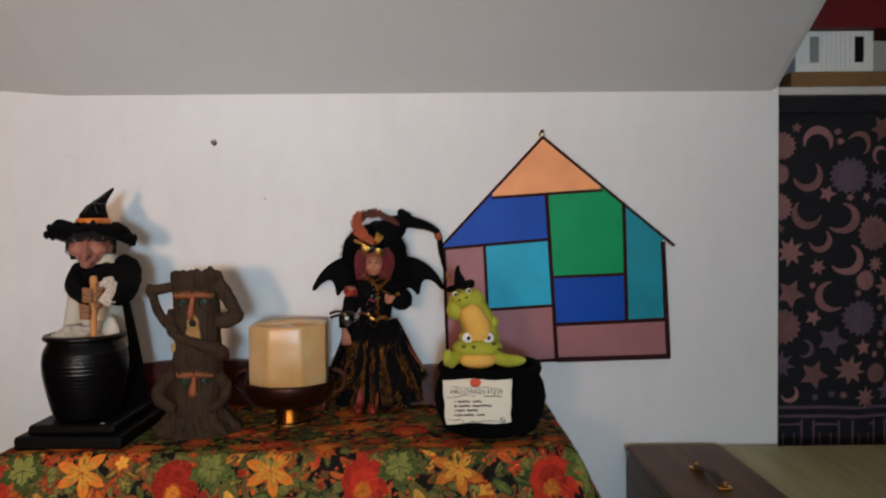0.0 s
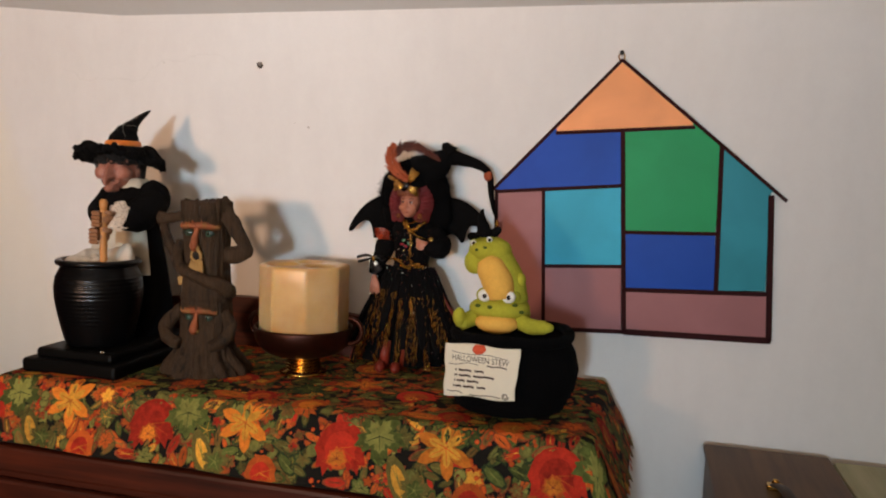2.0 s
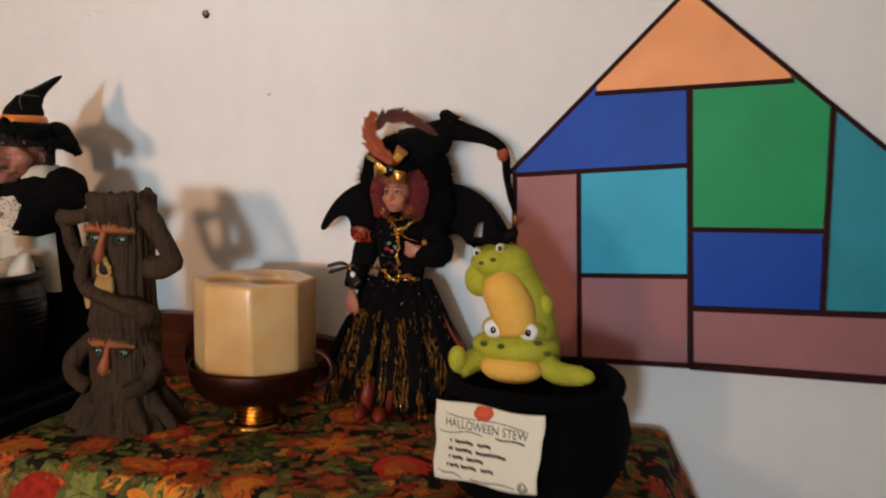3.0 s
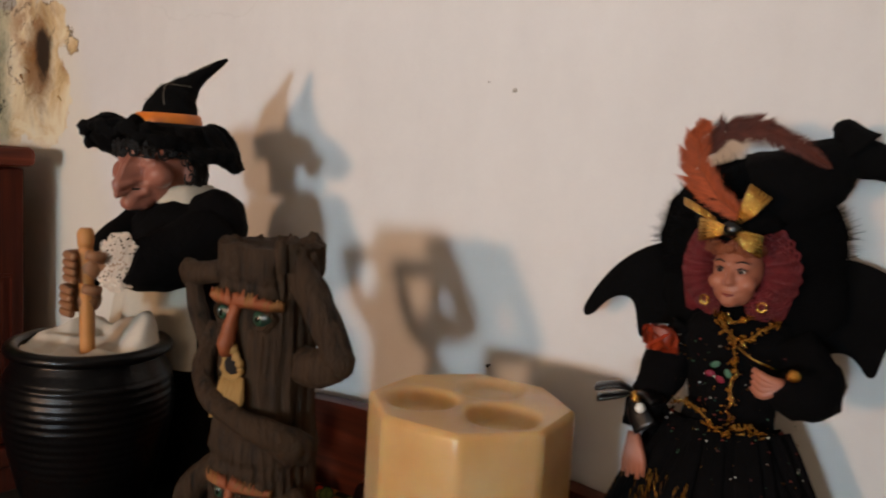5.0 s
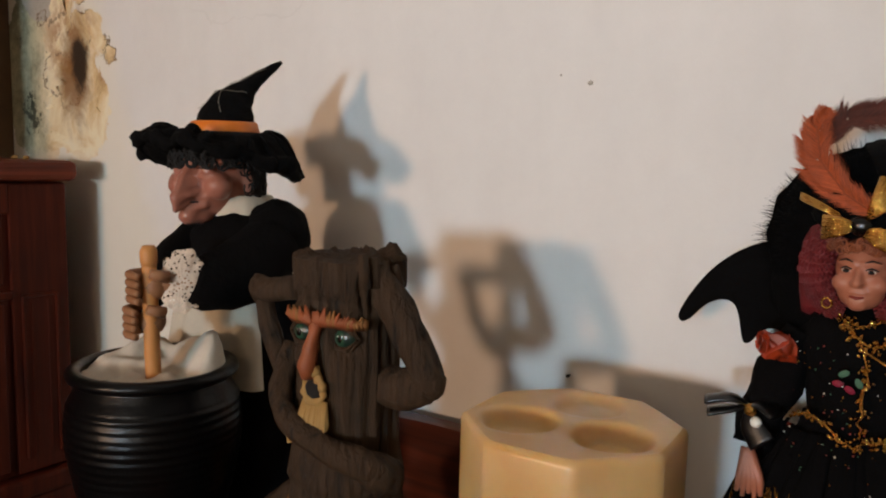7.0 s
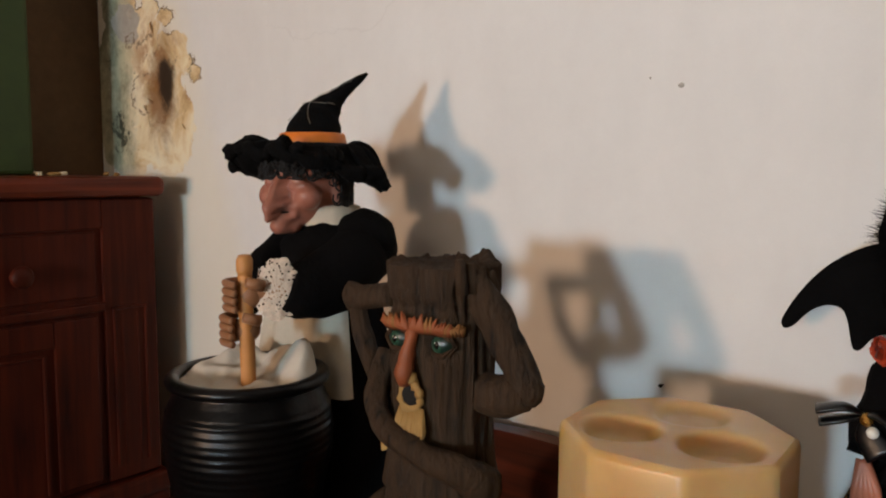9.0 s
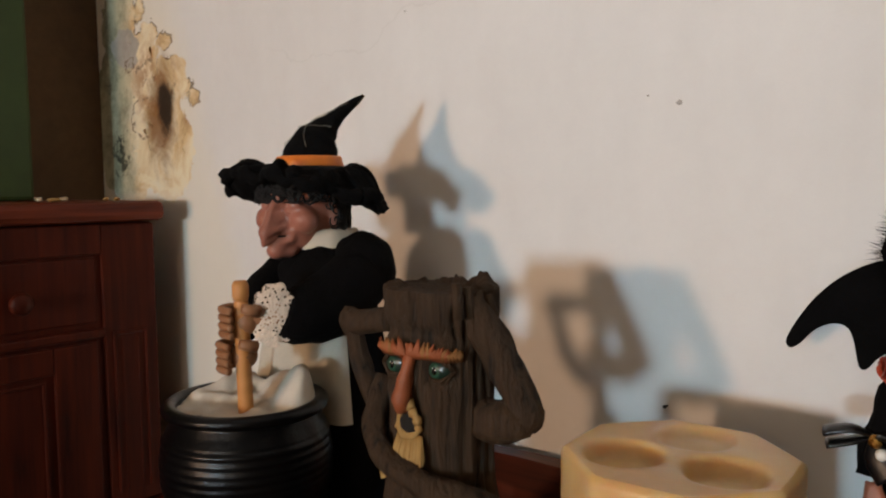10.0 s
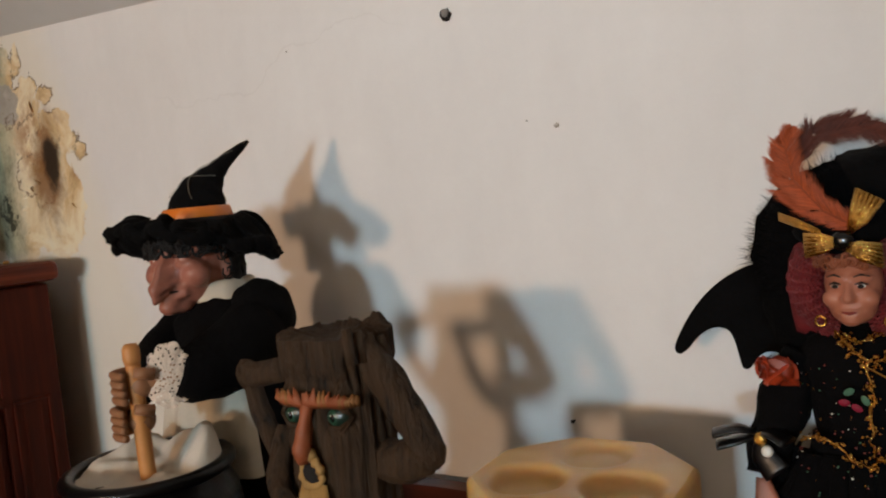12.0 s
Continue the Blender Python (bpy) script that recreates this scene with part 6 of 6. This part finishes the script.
pane([(961, 244), (1064, 331), (1064, 338), (872, 350), (872, 340)], GORANGE)
pane([(872, 340), (872, 350), (967, 347), (971, 426), (788, 440), (782, 437)], GBLUE)
pane([(967, 347), (1062, 338), (1062, 329), (1104, 364), (1102, 488), (977, 491)], GGREEN)
pane([(1104, 364), (1174, 423), (1170, 432), (1173, 562), (1107, 566)], GTEAL)
pane([(787, 440), (857, 436), (866, 640), (792, 642)], GPINK)
pane([(857, 436), (971, 426), (975, 541), (862, 547)], GCYAN)
pane([(862, 547), (975, 541), (980, 633), (866, 638)], GPINK)
pane([(977, 491), (1102, 488), (1107, 568), (981, 573)], GBLUE)
pane([(981, 573), (1175, 566), (1180, 627), (984, 633)], GPINK)


def lead(a, b, w=0.0034):
    (x0, z0), (x1, z1) = hp(*a), hp(*b)
    d = Vector((x1 - x0, 0, z1 - z0))
    m = Matrix.Translation((x0, 1.6665, z0)) @ Matrix.Rotation(-math.atan2(d.z, d.x), 4, "Y")
    return under(Shape().box((-0.001, -0.0045, -w * 0.85), (d.length + 0.001, 0.003, w * 0.85), CAME, 0.0014, m), "lead_strip", house)


for a, b, w in (((961, 243), (780, 438), 0.0032), ((961, 243), (1192, 438), 0.0034), ((786, 438), (791, 643), 0.0038), ((1172, 432), (1182, 630), 0.0055), ((788, 642), (985, 634), 0.0042), ((984, 634), (1184, 630), 0.0062),
                ((872, 350), (1065, 338), 0.0036), ((788, 440), (971, 425), 0.0036), ((967, 346), (984, 634), 0.0046), ((1103, 362), (1108, 567), 0.0044), ((857, 436), (866, 640), 0.0036), ((862, 546), (976, 540), 0.0036), ((977, 491), (1104, 487), 0.0036), ((981, 573), (1176, 566), 0.0044)):
    lead(a, b, w)
hook = Shape().tube([(0.2515 + 0.005 * math.cos(t), 1.668, 1.662 + 0.006 * math.sin(t)) for t in [2 * math.pi * i / 16 for i in range(17)]], 0.0012, BRASS, 8)
under(hook, "hanging_ring", house, "small brass hanging ring")
Shape().tube([(0.2515, 1.682, 1.667), (0.2515, 1.664, 1.668)], 0.0018, IRON, 8).ball((0.2515, 1.663, 1.668), (0.004, 0.0016, 0.004), IRON, 10).thing("picture_nail", "small dark nail in the wall above the glass panel", "nail")

# ---- red cabinet by the side wall ----
CX, CTOP, CEND = -1.10, 1.446, 1.622
cab = holder("cabinet", (-1.28, 1.20, 0), "red-stained wooden cabinet with a drawer, panelled door and round knob", "cabinet")
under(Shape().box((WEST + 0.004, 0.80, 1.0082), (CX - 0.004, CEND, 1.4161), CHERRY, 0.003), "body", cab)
under(Shape().box((WEST + 0.004, 0.78, 1.4179), (CX + 0.016, CEND + 0.012, CTOP), CHERRY_LIT, 0.009), "top", cab, "overhanging top with rounded edge")
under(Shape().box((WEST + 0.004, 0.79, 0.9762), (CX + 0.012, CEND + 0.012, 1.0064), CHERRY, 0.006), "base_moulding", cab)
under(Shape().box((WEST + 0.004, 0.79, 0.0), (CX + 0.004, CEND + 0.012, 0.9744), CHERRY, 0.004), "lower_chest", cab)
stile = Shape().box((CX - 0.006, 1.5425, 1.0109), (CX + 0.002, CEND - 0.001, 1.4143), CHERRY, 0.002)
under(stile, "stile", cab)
for pz0, pz1 in ((1.0310, 1.2637),):
    ring = Shape()
    for lo, hi in (((CX + 0.001, 1.5535, pz0), (CX + 0.0055, 1.5580, pz1)), ((CX + 0.001, 1.6000, pz0), (CX + 0.0055, 1.6046, pz1)), ((CX + 0.001, 1.5535, pz1 - 0.005), (CX + 0.0055, 1.6046, pz1)), ((CX + 0.0005, 1.5663, pz0), (CX + 0.0035, 1.5690, pz1 - 0.012)), ((CX + 0.0005, 1.5891, pz0), (CX + 0.0035, 1.5918, pz1 - 0.012))):
        ring.box(lo, hi, CHERRY, 0.0015)
    under(ring, "panel_bead", cab, "beaded narrow panel")
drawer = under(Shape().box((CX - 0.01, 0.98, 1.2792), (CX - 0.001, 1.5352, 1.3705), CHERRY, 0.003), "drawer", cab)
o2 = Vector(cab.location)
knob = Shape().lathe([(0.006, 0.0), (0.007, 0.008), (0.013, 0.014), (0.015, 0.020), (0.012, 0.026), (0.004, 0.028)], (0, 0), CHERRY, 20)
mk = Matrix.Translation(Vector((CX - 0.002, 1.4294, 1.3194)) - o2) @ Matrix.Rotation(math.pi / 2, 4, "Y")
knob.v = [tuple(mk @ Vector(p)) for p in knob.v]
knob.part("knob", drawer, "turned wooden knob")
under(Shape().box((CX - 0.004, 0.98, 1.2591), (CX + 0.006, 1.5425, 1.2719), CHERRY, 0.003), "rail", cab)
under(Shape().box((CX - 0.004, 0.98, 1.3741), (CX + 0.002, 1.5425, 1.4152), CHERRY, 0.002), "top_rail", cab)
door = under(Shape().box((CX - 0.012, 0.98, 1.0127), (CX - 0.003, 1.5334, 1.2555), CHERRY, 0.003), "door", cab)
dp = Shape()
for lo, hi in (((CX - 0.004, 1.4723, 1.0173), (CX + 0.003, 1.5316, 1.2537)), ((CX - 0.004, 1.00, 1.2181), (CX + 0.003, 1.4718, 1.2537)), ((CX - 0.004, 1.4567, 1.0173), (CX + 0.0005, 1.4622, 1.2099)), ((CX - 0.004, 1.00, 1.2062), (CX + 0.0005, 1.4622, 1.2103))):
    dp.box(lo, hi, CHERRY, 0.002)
dp.v = [tuple(Vector(p) - o2) for p in dp.v]
dp.part("door_frame", door, "raised frame of the panelled door")
green = holder("green_box", (-1.30, 1.30, CTOP), "dark green box standing on the red cabinet", "box")
under(Shape().box((-1.345, 1.02, CTOP + 0.001), (-1.2637, 1.5272, CTOP + 0.46), GREENTIN, 0.006), "body", green)
random.seed(4)
for k in range(9):
    bx, by = random.uniform(-1.33, -1.15), random.uniform(1.501, 1.6152)
    Shape().ball((bx, by, CTOP + 0.0025), (random.uniform(0.003, 0.009), random.uniform(0.003, 0.007), 0.0028), PAPER if k % 2 else STRAW, 8, (0, 0, 40 * k), lump=0.7, freq=80).thing("plaster_crumb", "fallen pale plaster crumb on the cabinet top", "crumb", "fallen crumbs")

# ---- alcove: shelf, tapestry, small house, cases ----
shelf = holder("shelf", (1.3, 1.85, 1.755), "shelf board with a white front edge above the tapestry", "shelf")
under(Shape().box((KNEE_X + 0.003, 1.735, 1.752), (EAST - 0.01, 2.10, 1.770), SHELFWHITE, 0.003), "board", shelf)
under(Shape().box((KNEE_X + 0.003, 1.745, 1.715), (EAST - 0.01, 1.757, 1.750), TAPBLACK, 0.003), "valance_rail", shelf, "dark rail under the shelf")


def hang(u, v, lift=0.0):
    x, z = KNEE_X + 0.006 + (1.20) * u, 1.716 - 1.15 * v
    return (x, 1.758 + 0.006 * math.sin(x * 31 + 0.6 * v) + 0.004 * math.sin(x * 57) - lift, z)


tap = rough_sheet(Shape().sheet(lambda a, b: hang(1 - a, b), 80, 40, TAPBLACK).thing("tapestry", "black cotton tapestry printed with dusty pink moons, stars and suns", "tapestry"), 0.0015)
sky_print = Shape()


def on_tap(px, pz, lift):
    u, v = (px - KNEE_X - 0.006) / 1.2, (1.716 - pz) / 1.15
    return hang(u, v, lift)


def motif(kind, mx, mz, r, turn, mat):
    pts = []
    if kind == "star":
        nn = random.choice((5, 6, 8))
        for k in range(2 * nn):
            a = math.pi * k / nn + turn
            d = r * (1 if k % 2 == 0 else 0.5)
            pts.append((mx + d * math.cos(a), mz + d * math.sin(a)))
    elif kind == "sun":
        for k in range(32):
            a = 2 * math.pi * k / 32
            d = r * (1.0 + 0.22 * (k % 2))
            pts.append((mx + d * math.cos(a), mz + d * math.sin(a)))
    else:
        for k in range(13):
            a = turn + radians(-115 + 230 * k / 12)
            pts.append((mx + r * math.cos(a), mz + r * math.sin(a)))
        for k in range(11):
            a = turn + radians(95 - 190 * k / 10)
            pts.append((mx + 0.34 * r * math.cos(turn) + 0.82 * r * math.cos(a) - 0.55 * r * math.cos(turn) + 0.42 * r * math.cos(turn) - 0.55 * r * math.cos(turn), mz + (0.34 - 0.55 + 0.42 - 0.55) * r * math.sin(turn) + 0.82 * r * math.sin(a)))
    if kind == "moon":
        outer, inner = pts[:13], pts[13:][::-1]
        vs, fs = [], []
        for k in range(13):
            a = outer[k]
            b = inner[min(10, max(0, round(k * 10 / 12)))]
            vs += [on_tap(*a, 0.0042), on_tap(*b, 0.0042)]
        fs = [(2 * k, 2 * k + 1, 2 * k + 3, 2 * k + 2) for k in range(12)]
    else:
        vs = [on_tap(mx, mz, 0.0044)] + [on_tap(*p, 0.0042) for p in pts]
        fs = [(0, 1 + k, 1 + (k + 1) % len(pts)) for k in range(len(pts))]
    sky_print.add(vs, fs, mat, False)


random.seed(17)
spots = []
tries = 0
while len(spots) < 330 and tries < 9000:
    tries += 1
    r = 0.036 if tries < 250 else 0.028 if tries < 1200 else 0.021 if tries < 3500 else random.choice((0.010, 0.013, 0.018))
    x, z = random.uniform(KNEE_X + 0.03, 1.9), random.uniform(1.08, 1.69)
    if all(math.hypot(x - a, z - b) > r + c + 0.001 for a, b, c in spots):
        spots.append((x, z, r))
for k, (x, z, r) in enumerate(spots):
    kind = ("star", "moon", "star", "sun")[k % 4] if r > 0.013 else "star"
    motif(kind, x, z, r * 0.95, random.uniform(0, 6.28), TAPPINK if k % 5 else TAPMAUVE)
for z in (1.055, 1.035, 0.80):
    rows = [(on_tap(KNEE_X + 0.01 + 1.15 * k / 40, z, 0.0016), on_tap(KNEE_X + 0.01 + 1.15 * k / 40, z + 0.007, 0.0016)) for k in range(41)]
    sky_print.add([p for r in rows for p in r], [(2 * k, 2 * k + 2, 2 * k + 3, 2 * k + 1) for k in range(40)], TAPMAUVE, False)
for k in range(14):
    x = KNEE_X + 0.03 + 0.082 * k
    for z0, z1, w0, w1 in ((0.82, 1.03, 0, 0.005), (0.82, 1.03, 0.055, 0.060), (0.825, 0.83, 0, 0.06), (1.018, 1.023, 0, 0.06), (0.85, 1.0, 0.016, 0.019), (0.85, 1.0, 0.040, 0.043)):
        sky_print.add([on_tap(x + w0, z0, 0.0017), on_tap(x + w1, z0, 0.0017), on_tap(x + w1, z1, 0.0017), on_tap(x + w0, z1, 0.0017)], [(0, 1, 2, 3)], TAPMAUVE, False)
tagged(sky_print.part("printed_pattern", tap, "dusty pink printed moons, stars and suns"), kind="stuff")

CAME_GREY = plain("grey_window_paint", lin(120, 126, 118), 0.6)
cottage = holder("model_house", (0.94, 1.80, 1.771), "small model house with white walls and dark red roof", "model house")
under(Shape().box((0.815, 1.752, 1.771), (1.2, 1.86, 1.806), CARD, 0.003), "base", cottage, "brown base board")
under(Shape().box((0.83, 1.765, 1.808), (1.005, 1.85, 1.898), WHITEPAINT, 0.002), "wall", cottage)
for wx in (0.862, 0.962):
    w = under(Shape().box((wx, 1.762, 1.828), (wx + 0.020, 1.7645, 1.885), CAME_GREY if wx < 0.9 else IRON, 0.001), "window", cottage, "dark painted window")
for k in range(7):
    under(Shape().box((0.888 + 0.0105 * k, 1.7625, 1.812), (0.894 + 0.0105 * k, 1.7648, 1.894), WHITEPAINT, 0.0008), "slat", cottage)
rf = Shape()
rf.rings([[(0.81, 1.745, 1.900), (1.20, 1.745, 1.900), (1.20, 1.808, 2.02), (0.86, 1.808, 2.02)], [(0.81, 1.87, 1.900), (1.20, 1.87, 1.900), (1.20, 1.812, 2.02), (0.86, 1.812, 2.02)]], REDPAINT, smooth=False)
under(rf, "roof", cottage, "dark red roof")

case = holder("carry_case", (0.52, 1.40, 0.0), "brown wooden carrying case with a strap handle and brass fittings", "case")
under(Shape().box((0.428, 1.02, 0.62), (0.618, 1.655, 0.992), OAK, 0.006), "body", case)
under(Shape().box((0.424, 1.015, 0.994), (0.622, 1.658, 1.008), OAK, 0.005), "lid", case, "brown lid")
strap = [(0.512 + 0.012 * t, 1.478 - 0.11 * t, 1.014 + 0.012 * math.sin(math.pi * t)) for t in [i / 10 for i in range(11)]]
under(Shape().tube(strap, 0.009, plain("dark_leather", lin(60, 38, 24), 0.6), 12, flat=0.4), "strap_handle", case, "dark leather strap handle")
for t in (0, 1):
    under(Shape().box((0.500 + 0.012 * t, 1.470 - 0.11 * t, 1.008), (0.524 + 0.012 * t, 1.486 - 0.11 * t, 1.016), BRASS, 0.002).ball((0.512 + 0.012 * t, 1.478 - 0.11 * t, 1.019), 0.0055, BRASS, 12), "fitting", case, "brass fitting")
stand = holder("low_table", (0.52, 1.4, 0), "plain brown wooden stand under the case", "stand")
under(Shape().box((0.40, 1.0, 0.56), (1.5, 1.665, 0.615), OAK, 0.005), "top", stand)
for lx, ly in ((0.43, 1.03), (1.45, 1.03), (0.43, 1.63), (1.45, 1.63)):
    under(Shape().box((lx - 0.02, ly - 0.02, 0), (lx + 0.02, ly + 0.02, 0.558), OAK, 0.003), "leg", stand)
chest = holder("pale_chest", (0.9, 1.35, 0.62), "chest with a pale yellowish wooden lid beside the case", "chest")
under(Shape().box((0.632, 1.02, 0.617), (1.45, 1.64, 0.975), OAK, 0.005), "body", chest)
under(Shape().box((0.626, 1.0, 0.977), (1.46, 1.655, 1.004), PALEOAK, 0.007), "lid", chest, "pale yellowish lid")
